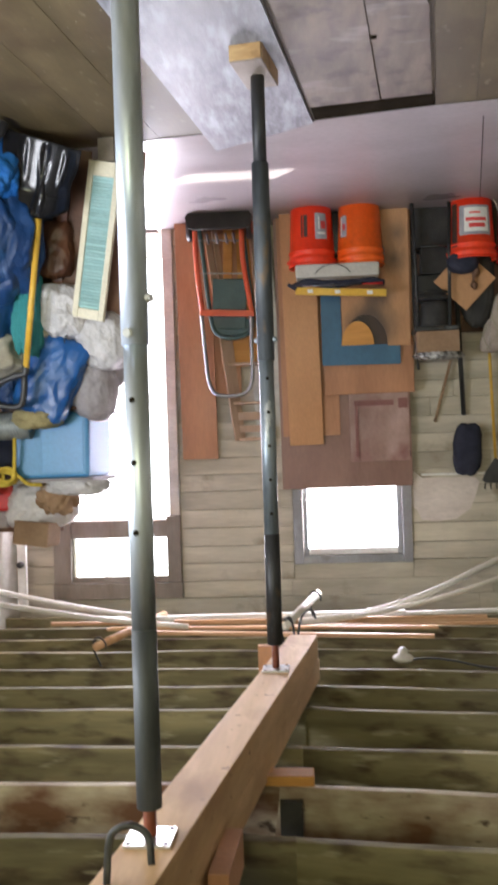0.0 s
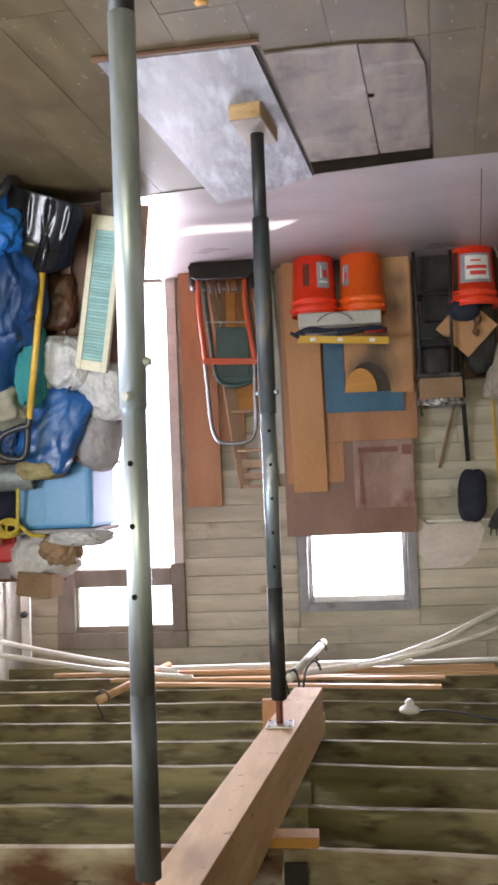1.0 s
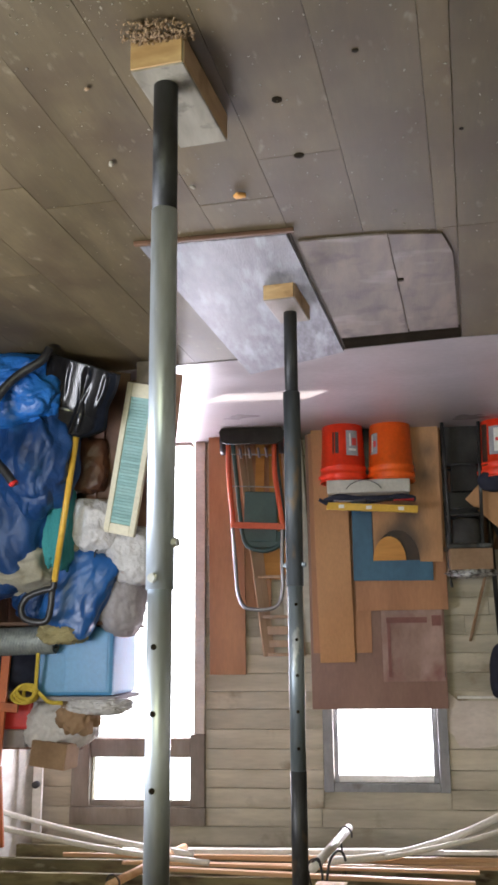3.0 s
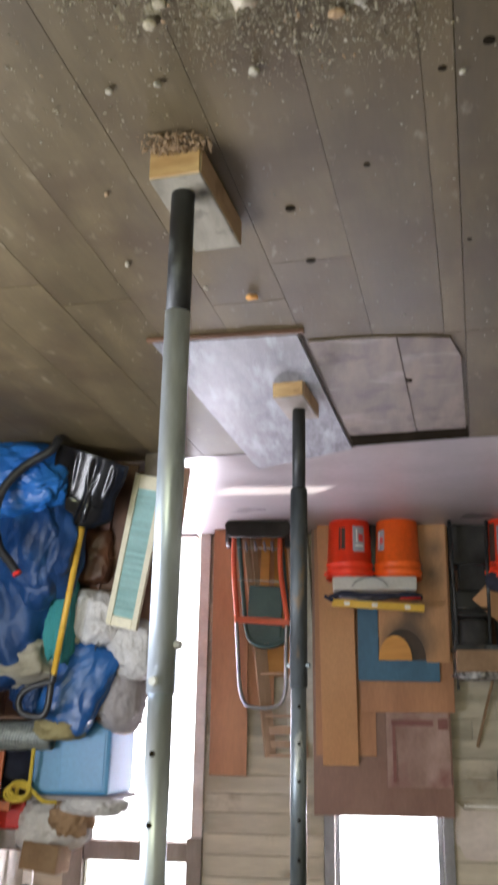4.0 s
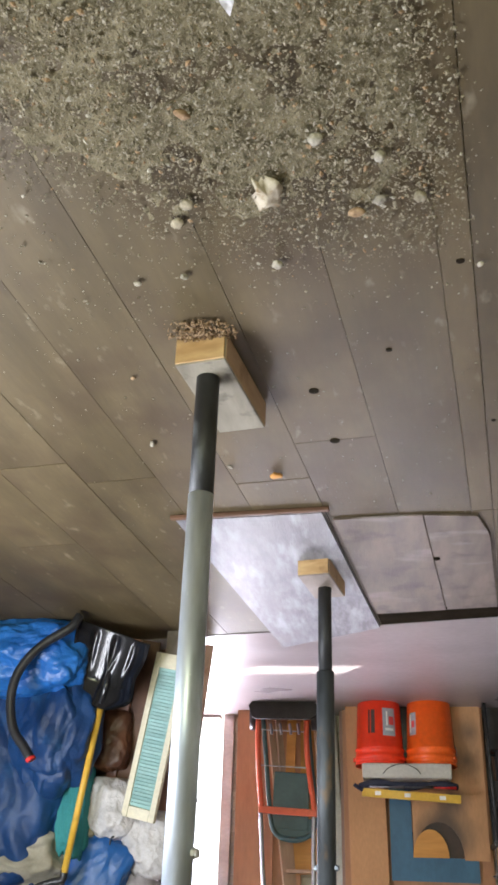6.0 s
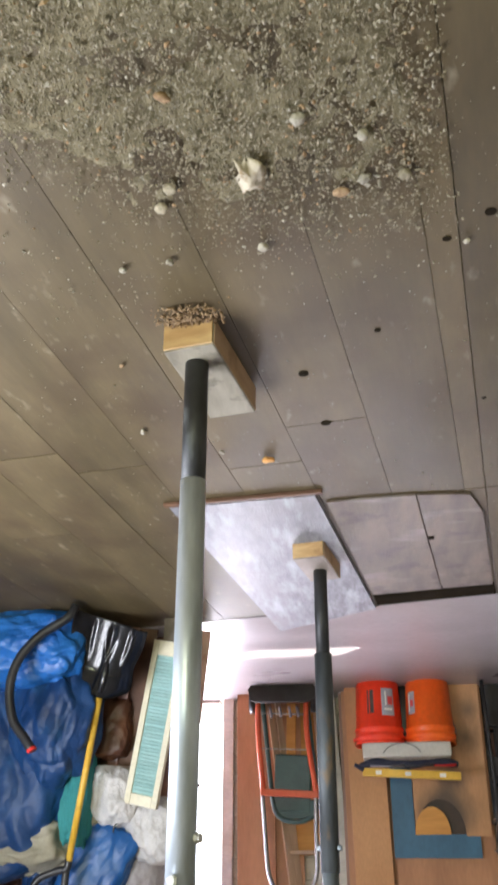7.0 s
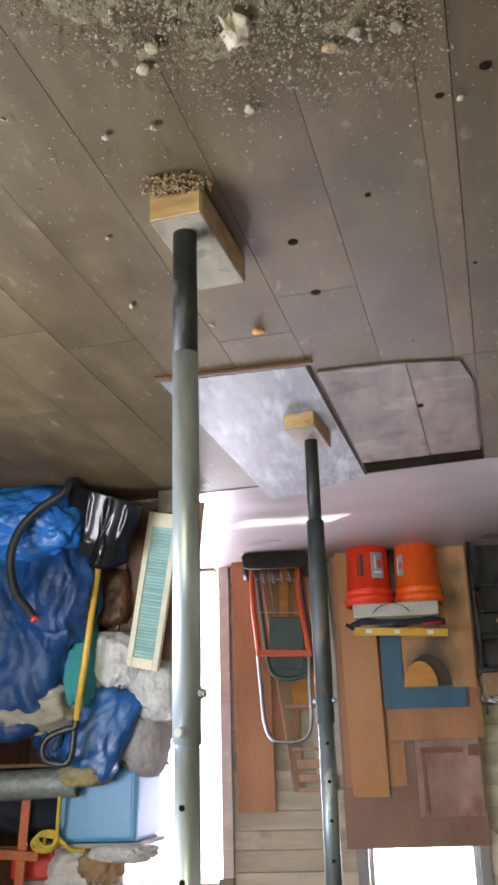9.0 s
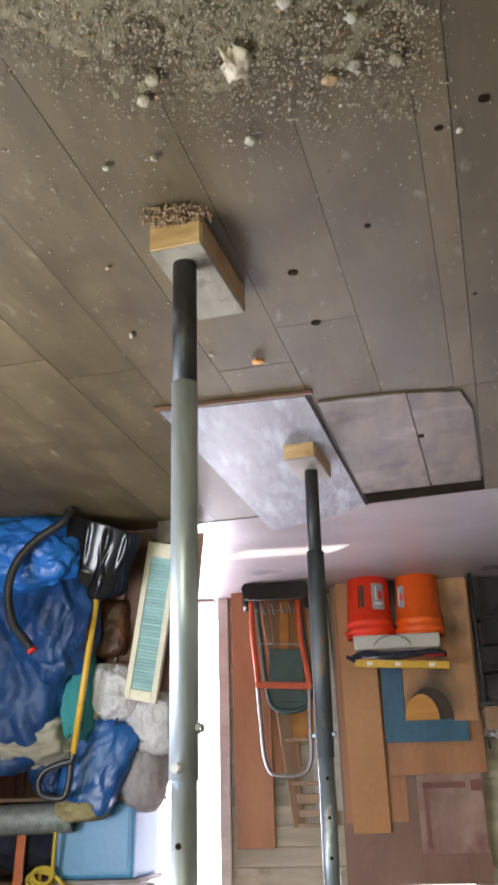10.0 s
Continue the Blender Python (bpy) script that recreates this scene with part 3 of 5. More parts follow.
board("threshold", (1.098, FAR - 0.03, 0.0), (1.762, FAR + 0.09, 0.025), TRIM_WOOD, door_frame)
window_1 = thing("window_1", "small bright window in a grey timber frame", "window", (-0.17, FAR, 1.8), kind="structure")
W0, W1, WZ0, WZ1 = WINDOW
board("window_frame", (W0 - 0.065, FAR - 0.03, WZ0 - 0.03), (W0 - 0.001, FAR + 0.08, WZ1 + 0.075), WINDOW_GREY, window_1)
board("window_frame", (W1 + 0.001, FAR - 0.03, WZ0 - 0.03), (W1 + 0.065, FAR + 0.08, WZ1 + 0.075), WINDOW_GREY, window_1)
board("window_frame", (W0, FAR - 0.028, WZ1 + 0.02), (W1, FAR + 0.08, WZ1 + 0.073), WINDOW_GREY, window_1)
board("window_sill", (W0 - 0.06, FAR - 0.05, WZ0 - 0.03), (W1 + 0.06, FAR + 0.08, WZ0 - 0.002), WHITE_PAINT, window_1)
board("sash", (W0 + 0.002, FAR + 0.0, WZ0), (W0 + 0.034, FAR + 0.04, WZ1 + 0.018), WINDOW_GREY, window_1)
board("sash", (W1 - 0.034, FAR + 0.0, WZ0), (W1 - 0.002, FAR + 0.04, WZ1 + 0.018), WINDOW_GREY, window_1)
board("sash", (W0 + 0.035, FAR + 0.0, WZ1 - 0.026), (W1 - 0.035, FAR + 0.04, WZ1 + 0.016), WHITE_PAINT, window_1)
board("pane", (W0 + 0.023, FAR + 0.018, WZ0 + 0.002), (W1 - 0.023, FAR + 0.022, WZ1 - 0.013), GLASS, window_1).visible_shadow = False

# joists: lapped over the beam, the two halves at slightly different angles
joist_at = (1.05, 1.43, 1.80, 2.18, 2.545, 2.945, 3.34, 3.80, 4.165, 4.535, 4.90, 5.25, 5.60, 5.95)
joist_lap = (0.0, 0.0, -0.02, -0.03, -0.035, -0.045, -0.033, -0.02, -0.025, -0.04, -0.015, -0.025, 0.0, 0.0)
for i, (y, lap) in enumerate(zip(joist_at, joist_lap)):
    pale = i == 5
    mt = JOIST_PALE if pale else JOIST
    lab = "pale stained old ceiling joist" if pale else "old green-brown ceiling joist with stains"
    jit = 0.012 * math.sin(i * 2.3)
    for x0, x1, slope in ((0.12, SIDE_E, 0.02), (SIDE_W, 0.30, 0.135)):
        bm = bmesh.new()
        dy = 0.0 if x1 > 1 else 0.045 + lap
        ya, yb = y + dy + (x0 - 0.2) * slope, y + dy + (x1 - 0.2) * slope
        m = Matrix.Translation(((x0 + x1) / 2, (ya + yb) / 2, 2.70 + jit * 0.3)) @ pose(0, 0, 0, 0, 0, math.degrees(math.atan(slope)))
        box(bm, (0, 0, 0), (x1 - x0, 0.036, 0.20), None, 0.003)
        bmesh.ops.subdivide_edges(bm, edges=[e for e in bm.edges if e.calc_length() > 1.0], cuts=40)
        for v in bm.verts:
            v.co.y += 0.0035 * noise.noise(Vector((v.co.x * 2.5, i, v.co.z * 6)))
            v.co.z += 0.0045 * noise.noise(Vector((v.co.x * 3.1, i * 2.7, 0.5)))
        tagged(put("ceiling_joist", bm, mt, m=m), lab, "joist", "ceiling joists", "structure")

# the beam on its two posts
AX0, AX1 = Vector((0.517, 1.0)), Vector((0.131, 4.26))
way2 = (AX1 - AX0).normalized()


def on_beam(y):
    k = (y - AX0.y) / (AX1.y - AX0.y)
    return AX0.x + (AX1.x - AX0.x) * k


beam = thing("support_beam", "new pale pine beam carrying the old joists", "beam", (0.3, 2.6, 2.38))
bm = bmesh.new()
bar(bm, (AX0.x, AX0.y, 2.421 - 0.018), (AX1.x, AX1.y, 2.445), 0.128, 0.12, 0.0025)
put("lower_timber", bm, BEAM_WOOD, beam)
bm = bmesh.new()
bar(bm, (AX0.x, AX0.y, 2.512), (on_beam(4.31), 4.31, 2.5535), 0.127, 0.094, 0.0015)
put("upper_timber", bm, BEAM_WOOD, beam)


def stud(name, label, p, q, w, h, material):
    bm = bmesh.new()
    bar(bm, p, q, w, h, 0.003)
    return tagged(put(name, bm, material), label, "timber")


stud("timber_offcut", "orange pine offcut wedged on the beam under the joists", (0.255, 2.97, 2.583), (0.075, 2.97, 2.583), 0.085, 0.036, PEG_WOOD)
stud("timber_offcut", "short orange timber standing beside the beam end", (0.287, 3.93, 2.36), (0.287, 3.93, 2.60), 0.06, 0.04, BROWN_PLY)
stud("timber_offcut", "short dark timber cleat fixed to a joist", (0.148, 2.875, 2.622), (0.148, 2.875, 2.79), 0.07, 0.03, CHARCOAL)
stud("timber_offcut", "orange pine block packed beside the beam", (0.275, 2.36, 2.545), (0.285, 2.10, 2.545), 0.05, 0.10, BROWN_PLY)


def jack_post(label, x, y, base, zs, radii, top, plate_z, bolts, holes, mats):
    """An adjustable steel post: foot tube, outer tube, inner tube with peg holes, screw and head plate."""
    p = thing("jack_post", label, "post", (x, y, base), "jack posts")
    bm = bmesh.new()
    tube(bm, (x, y, base), (x, y, zs[0]), radii[0], seg=28)
    put("foot_tube", bm, mats[0], p, "black lower length of tube", True)
    bm = bmesh.new()
    tube(bm, (x, y, zs[0]), (x, y, zs[1]), radii[1], seg=28)
    put("outer_tube", bm, mats[1], p, "", True)
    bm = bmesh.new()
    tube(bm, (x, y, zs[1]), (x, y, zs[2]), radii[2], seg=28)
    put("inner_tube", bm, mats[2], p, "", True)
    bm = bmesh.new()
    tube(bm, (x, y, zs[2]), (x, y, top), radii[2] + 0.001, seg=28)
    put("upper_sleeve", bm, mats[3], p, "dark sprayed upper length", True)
    bm = bmesh.new()
    tube(bm, (x, y, top), (x, y, plate_z), 0.0125, seg=16)
    for k in range(int((plate_z - top) / 0.006)):
        tube(bm, (x, y, top + 0.006 * k), (x, y, top + 0.006 * k + 0.003), 0.0145, seg=16)
    put("screw", bm, mats[4], p, "", True)
    bm = bmesh.new()
    box(bm, (x, y, plate_z + 0.003), (0.102, 0.102, 0.007), None, 0.001)
    plate = put("head_plate", bm, ZINC, p, "zinc head plate with nail holes")
    for dx, dy in ((-0.04, -0.04), (0.04, -0.04), (-0.04, 0.04), (0.04, 0.04)):
        bm = bmesh.new()
        tube(bm, (x + dx, y + dy, plate_z - 0.0015), (x + dx, y + dy, plate_z + 0.002), 0.006, seg=10)
        put("nail_hole", bm, HOLE, plate)
    for bz, ang in bolts:
        bm = bmesh.new()
        d = Vector((math.cos(radians(ang)), math.sin(radians(ang)), 0))
        c = Vector((x, y, bz))
        tube(bm, c, c + d * (radii[1] + 0.012), 0.009, seg=12)
        tube(bm, c + d * (radii[1] + 0.001), c + d * (radii[1] + 0.006), 0.0112, seg=6)
        put("bolt", bm, mats[5], p)
    for hz, ang in holes:
        bm = bmesh.new()
        d = Vector((math.cos(radians(ang)), math.sin(radians(ang)), 0))
        c = Vector((x, y, hz))
        tube(bm, c + d * (radii[2] - 0.006), c + d * (radii[2] + 0.0012), 0.0065, seg=12)
        put("peg_hole", bm, HOLE, p)
    return p


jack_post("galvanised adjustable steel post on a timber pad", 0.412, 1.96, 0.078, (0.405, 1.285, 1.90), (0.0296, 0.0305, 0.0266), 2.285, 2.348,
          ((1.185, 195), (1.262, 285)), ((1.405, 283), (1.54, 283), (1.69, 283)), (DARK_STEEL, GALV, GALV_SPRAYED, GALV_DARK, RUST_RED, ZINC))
jack_post("dark galvanised adjustable steel post on a timber pad", 0.222, 3.55, 0.078, (0.415, 1.18, 1.85), (0.0266, 0.0335, 0.0290), 2.275, 2.3675,
          ((1.10, 200), (1.10, 20)), [(1.25 + 0.13 * k, 262) for k in range(5)], (DARK_STEEL, GALV_DARK, GALV_MID, DARK_STEEL, RUST_RED, GALV_MID))


PADH = 0.078


def pad(label, x, y, rz, w, length, top):
    p = thing("timber_pad", label, "timber block", (x, y, 0.0), "timber pads", rz=rz)
    M = pose(x, y, 0, 0, 0, rz)
    bm = bmesh.new()
    box(bm, (0, 0, PADH / 2), (w, length - 0.006, PADH), M, 0.004)
    put("block", bm, top, p)
    bm = bmesh.new()
    box(bm, (0, -length / 2, PADH / 2 - 0.001), (w - 0.004, 0.006, PADH - 0.006), M, 0.001)
    put("end_grain", bm, BLOCK_END, p, "fresh orange sawn end")
    bm = bmesh.new()
    box(bm, (-w / 2 - 0.0005, 0, PADH / 2 - 0.001), (0.003, length - 0.012, PADH - 0.006), M)
    put("side_face", bm, PAD_SIDE, p, "pale pine side")


pad("grey-topped timber pad with an orange sawn end", 0.392, 2.058, 9.0, 0.132, 0.36, PAD_TOP)
pad("timber pad on the pale plywood under a post", 0.232, 3.53, 10.0, 0.125, 0.28, OLD_PLY)

# ---- plywood laid on the floor, a lifted hatch board and its dark gap ----
def flat_sheet(name, label, corners, z0, z1, material, edge_mat=None):
    bm = bmesh.new()
    lo = [bm.verts.new((x, y, z0)) for x, y in corners]
    hi = [bm.verts.new((x, y, z1)) for x, y in corners]
    bm.faces.new(hi)
    bm.faces.new(lo[::-1])
    for i in range(len(lo)):
        j = (i + 1) % len(lo)
        bm.faces.new((lo[i], lo[j], hi[j], hi[i]))
    return tagged(put(name, bm, material), label, "board")


flat_sheet("plywood_sheet", "pale scuffed plywood sheet lying on the floor", ((0.716, 2.985), (0.192, 2.95), (0.012, 4.284), (0.50, 4.60)), 0.001, 0.016, PLY_FLOOR)
stud("edge_strip", "thin brown wooden strip along the plywood edge", (0.735, 2.975, 0.008), (0.165, 2.935, 0.008), 0.02, 0.014, DARK_WOOD)
flat_sheet("hatch_board", "grey wooden hatch board over a dark floor gap", ((0.155, 3.03), (-0.155, 3.01), (-0.285, 4.055), (0.022, 4.10)), 0.001, 0.008, HATCH)
flat_sheet("hatch_board", "grey wooden hatch board with a broken corner", ((-0.16, 3.01), (-0.345, 3.03), (-0.40, 3.2), (-0.505, 4.02), (-0.29, 4.05)), 0.001, 0.008, HATCH)
flat_sheet("floor_gap", "dark open gap in the floor", ((0.024, 4.09), (-0.51, 4.01), (-0.535, 4.175), (0.002, 4.275)), -0.002, 0.003, HOLE)
flat_sheet("painted_floor_sheet", "smooth pale lilac-grey floor covering before the far wall", ((SIDE_E - 0.01, 4.66), (0.0, 4.285), (-0.54, 4.18), (SIDE_W + 0.01, 4.0), (SIDE_W + 0.01, FAR - 0.002), (SIDE_E - 0.01, FAR - 0.002)), 0.0006, 0.0042, PAINTED_FLOOR)

# ---- far wall: boards, buckets, hand truck ----
def leaning(name, label, x0, x1, h, y_foot, y_top, thick, material, tilt=0.0, z0=0.0, category="board", bevel=0.002):
    """A board standing on its lower edge and leaning back; tilt is degrees in its own plane."""
    bm = bmesh.new()
    d = Vector((0, y_top - y_foot, math.sqrt(max(h * h - (y_top - y_foot) ** 2, 0.01)))).normalized()
    ang = math.degrees(math.atan2(-d.y, d.z))
    m = Matrix.Translation(((x0 + x1) / 2, y_foot, z0)) @ pose(0, 0, 0, ang, 0, 0) @ pose(0, 0, 0, 0, tilt, 0)
    box(bm, (0, -thick / 2, h / 2), (abs(x1 - x0), thick, h), None, bevel)
    return tagged(put(name, bm, material, m=m), label, category)


leaning("plywood_offcut", "red-brown plywood board standing beside the door", 0.715, 0.955, 1.585, 6.10, 6.225, 0.018, BROWN_PLY, 0.3)
leaning("plywood_offcut", "large purple-brown plywood sheet leaning on the wall", -0.565, 0.30, 1.80, 6.12, 6.20, 0.015, SHEET_PLY, -0.3)
leaning("plywood_offcut", "narrower brown board behind the tan plank", -0.10, 0.28, 1.45, 6.085, 6.175, 0.012, BROWN_PLY, -0.2)
pink = leaning("painted_plywood", "pale panel stained with dark red paint", -0.55, -0.16, 1.63, 6.095, 6.182, 0.010, PINK_PLY, -0.4)
for x0, z0, x1, z1 in ((-0.20, 1.225, -0.46, 1.26), (-0.205, 1.26, -0.225, 1.60), (-0.49, 1.215, -0.55, 1.28)):
    bm = bmesh.new()
    k = 0.054
    span(bm, (x0, 6.0805 + k * z0 - 0.0 , z0), (x1, 6.0835 + k * z0, z1))
    put("paint_mark", bm, RED_STAIN, pink)
bm = bmesh.new()
bar(bm, (-0.572, 6.14, 0.0), (-0.560, 6.185, 1.60), 0.012, 0.02)
tagged(put("edge_strip", bm, NAVY), "thin dark purple strip standing at the panel edge", "strip")
leaning("tan_plank", "tan fibreboard plank leaning in front of the sheets", 0.03, 0.255, 1.515, 5.99, 6.16, 0.018, TAN_PLY, -0.9)
leaning("plywood_offcut", "red-brown board leaning behind the blue pattern", -0.59, -0.005, 1.185, 6.02, 6.13, 0.012, BROWN_PLY, -0.4)
blue_l = thing("corner_pattern", "blue painted L-shaped board with a tan panel", "board", (-0.28, 5.99, 0))
lean = pose(0, 5.985, 0, -5.0)
bm = bmesh.new()
prism(bm, ((0.0, 0.0), (0.0, 0.995), (-0.51, 1.0), (-0.51, 0.87), (-0.13, 0.865), (-0.13, 0.0)), 0.0, 0.012)
put("blue_board", bm, BLUE_PAINT, blue_l, m=lean)
bm = bmesh.new()
prism(bm, [(-0.135, 0.863), (-0.135, 0.0), (-0.575, 0.0), (-0.575, 0.882), (-0.43, 0.878)] + [(x - 0.0, z) for x, z in [(-0.285 + 0.145 * math.cos(a), 0.872 - 0.20 * math.sin(a)) for a in np.linspace(math.pi, 0, 16)]], -0.008, 0.010)
put("tan_panel", bm, SCORCHED, blue_l, "tan panel with a half-round cut-out", m=lean)
# shade inside the cut-out, drawn as a thin dark half-round
bm = bmesh.new()
prism(bm, [(-0.26 + 0.155 * math.cos(a) * 1.25 - 0.02, 0.868 - 0.215 * math.sin(a)) for a in np.linspace(0, math.pi, 18)], 0.0115, 0.0135)
put("dark_arch", bm, BLACK_PRINT_AND_SHADE, blue_l, "dark half-round painted as shade in the cut-out", m=lean)
bm = bmesh.new()
prism(bm, [(-0.235 + 0.105 * math.cos(a), 0.868 - 0.155 * math.sin(a)) for a in np.linspace(0, math.pi, 16)], -0.010, 0.002)
put("half_round", bm, PEG_WOOD, blue_l, "orange half-round offcut", m=lean)


def bucket(label, x, y, rz, tag, plastic):
    b = thing("bucket", label, "bucket", (x, y, 0.0), "orange buckets", rz=rz)
    M = pose(x, y, 0, 0, 0, rz)
    bm = bmesh.new()
    lathe(bm, ((0, 0.002), (0.126, 0.0), (0.131, 0.006), (0.142, 0.275), (0.149, 0.277), (0.150, 0.288), (0.144, 0.291), (0.145, 0.322), (0.152, 0.324),
               (0.153, 0.345), (0.147, 0.348), (0.148, 0.365), (0.153, 0.368), (0.151, 0.375), (0.143, 0.374), (0.126, 0.02), (0, 0.018)), 44)
    put("body", bm, plastic, b, "", True, M)
    bm = bmesh.new()
    sweep(bm, [M @ Vector((0.154 * math.cos(a), 0.156 * math.sin(a) * 0.98, 0.335 - 0.15 * abs(math.sin(a * 1.0)) ** 1.5)) for a in np.linspace(math.pi * 0.04, math.pi * 0.96, 22)], 0.0025, 6)
    put("bail_wire", bm, CHROME, b, "thin wire handle", True)
    for s in (1, -1):
        bm = bmesh.new()
        tube(bm, M @ Vector((s * 0.146, 0, 0.335)), M @ Vector((s * 0.162, 0, 0.335)), 0.012, seg=12)
        put("handle_lug", bm, plastic, b)

    def patch(name, a0, a1, z0, z1, r, mt, parent):
        bm = bmesh.new()
        n = 10
        rows = []
        for k in range(n + 1):
            a = radians(a0 + (a1 - a0) * k / n)
            rows.append([bm.verts.new((rr(z) * math.cos(a), rr(z) * math.sin(a), z)) for z in (z0, z1) for rr in (lambda q: 0.1312 + 0.041 * q + r,)])
        for p, q in zip(rows, rows[1:]):
            bm.faces.new((p[0], q[0], q[1], p[1]))
        return put(name, bm, mt, parent, m=M)
    for name, a0, a1, z0, z1, mt in tag:
        patch(name, a0, a1, z0, z1, {"label": 0.001, "print_panel": 0.0018}.get(name, 0.0026), mt, b)


bucket("orange plastic bucket with a grey label", 0.045, 5.93, 4, (("label", 222, 256, 0.05, 0.215, LABEL_GREY), ("label", 276, 286, 0.06, 0.20, BLACK_PRINT_AND_SHADE), ("label", 289, 293, 0.06, 0.20, BLACK_PRINT_AND_SHADE), ("print_bar", 226, 240, 0.10, 0.15, LABEL_RED), ("print_bar", 228, 250, 0.17, 0.185, LABEL_WHITE), ("print_bar", 243, 247, 0.07, 0.155, LABEL_WHITE)), RED_PLASTIC)
bucket("bright orange plastic bucket beside another", -0.262, 5.93, 30, (("label", 278, 302, 0.07, 0.205, LABEL_GREY), ("print_bar", 282, 292, 0.12, 0.16, LABEL_RED), ("print_bar", 294, 299, 0.08, 0.19, LABEL_WHITE)), ORANGE_PLASTIC)
# the last, black label is shade painted on the bucket's side
bucket("orange bucket with a white and red label", -0.965, 5.93, -8, (("label", 232, 318, 0.05, 0.235, LABEL_GREY), ("print_panel", 240, 304, 0.064, 0.216, LABEL_WHITE), ("lettering", 246, 300, 0.128, 0.150, LABEL_RED), ("lettering", 250, 292, 0.164, 0.190, LABEL_RED), ("lettering", 262, 290, 0.092, 0.104, LABEL_RED), ("label", 324, 344, 0.03, 0.30, BLACK_PRINT_AND_SHADE)), RED_PLASTIC)
bucket("red plastic bucket in the corner by the wall", -1.285, 6.02, 20, (), RED_BOX)

tray = thing("plastic_case", "grey-white plastic case lying across two buckets", "case", (-0.10, 5.90, 0.375))
bm = bmesh.new()
box(bm, (-0.11, 5.90, 0.42), (0.52, 0.26, 0.085), None, 0.012)
put("shell", bm, GREY_BOX, tray)
bm = bmesh.new()
sweep(bm, smooth_path([(0.03, 5.765, 0.44), (-0.01, 5.755, 0.405), (-0.09, 5.75, 0.385), (-0.16, 5.755, 0.41), (-0.19, 5.765, 0.44)]), 0.0025, 6)
put("wire", bm, BLACK_RUBBER, tray, "thin black wire")
bm = bmesh.new()
sweep(bm, smooth_path([(0.17, 5.86, 0.495), (0.05, 5.80, 0.485), (-0.12, 5.82, 0.50), (-0.28, 5.80, 0.49), (-0.40, 5.84, 0.50)]), lambda t: 0.014 + 0.010 * abs(math.sin(t * 9)), 10)
tagged(put("tool_roll", bm, NAVY, smooth=True), "dark cloth tool roll on the case", "tool roll")
for k, (dx, ang, mt) in enumerate(((0.0, 4, CHROME), (-0.17, -6, DARK_STEEL), (-0.30, 10, RED_BOX))):
    bm = bmesh.new()
    sweep(bm, [Vector((dx + 0.11, 5.79 + 0.01 * k, 0.508)), Vector((dx, 5.79, 0.512)), Vector((dx - 0.09, 5.79 + 0.002 * ang, 0.509))], lambda t: 0.005 + 0.005 * (t > 0.6), 8)
    tagged(put("screwdriver", bm, mt, smooth=True), "small steel hand tool lying on the tool roll", "tool", "hand tools")
level = thing("spirit_level", "yellow spirit level lying on the tools", "level", (-0.12, 5.79, 0.53))
bm = bmesh.new()
bar(bm, (0.155, 5.76, 0.545), (-0.41, 5.79, 0.575), 0.022, 0.045, 0.002)
put("body", bm, YELLOW, level)
for x in (0.07, -0.10, -0.30):
    bm = bmesh.new()
    z = 0.545 + (0.155 - x) * 0.053
    box(bm, (x, 5.7505 + (0.155 - x) * 0.053, z), (0.05, 0.004, 0.022))
    put("vial", bm, LABEL_WHITE, level, "pale vial window")
bm = bmesh.new()
bar(bm, (0.150, 5.755, 0.535), (0.20, 5.74, 0.505), 0.018, 0.02, 0.003)
put("clamp", bm, NAVY, level, "dark clamp jaw")

# black lump added to stand for the shade between the buckets
lump("dark_rag", "black lump added as shade between the two buckets", "rag", (-0.108, 6.0, 0.0), (0.13, 0.07, 0.37), BLACK_RUBBER, seed=41.0, sub=4)

# hand truck with a red frame and a chromed loop handle
truck = thing("hand_truck", "folding hand truck with red frame and chrome loop", "hand truck", (0.64, 5.98, 0.0))
TY = 5.93
for x, xt in ((0.80, 0.765), (0.495, 0.445)):
    bm = bmesh.new()
    sweep(bm, smooth_path([(x, TY, 0.08), (x - 0.003, TY + 0.01, 0.30), (xt + 0.006, TY + 0.02, 0.60), (xt, TY + 0.02, 0.625)], 5), 0.017, 12)
    put("side_rail", bm, RED_PAINT, truck, "", True)
bm = bmesh.new()
bar(bm, (0.785, TY + 0.02, 0.625), (0.43, TY + 0.02, 0.645), 0.03, 0.04, 0.005)
put("cross_bar", bm, RED_PAINT, truck)
bm = bmesh.new()
sweep(bm, smooth_path([(0.775, TY + 0.02, 0.63), (0.76, TY + 0.03, 0.86), (0.745, TY + 0.035, 1.05), (0.71, TY + 0.035, 1.145), (0.65, TY + 0.035, 1.17), (0.55, TY + 0.035, 1.17), (0.485, TY + 0.035, 1.14), (0.455, TY + 0.035, 1.05), (0.455, TY + 0.03, 0.86), (0.45, TY + 0.02, 0.63)], 7), 0.0125, 12)
put("loop_handle", bm, CHROME, truck, "chromed loop handle", True)
bm = bmesh.new()
prism(bm, ((0.83, 0.005), (0.85, 0.03), (0.83, 0.095), (0.80, 0.108), (0.47, 0.112), (0.43, 0.09), (0.42, 0.03), (0.44, 0.005)), TY - 0.10, TY - 0.06)
put("toe_plate", bm, CHARCOAL, truck, "dark folded toe plate")
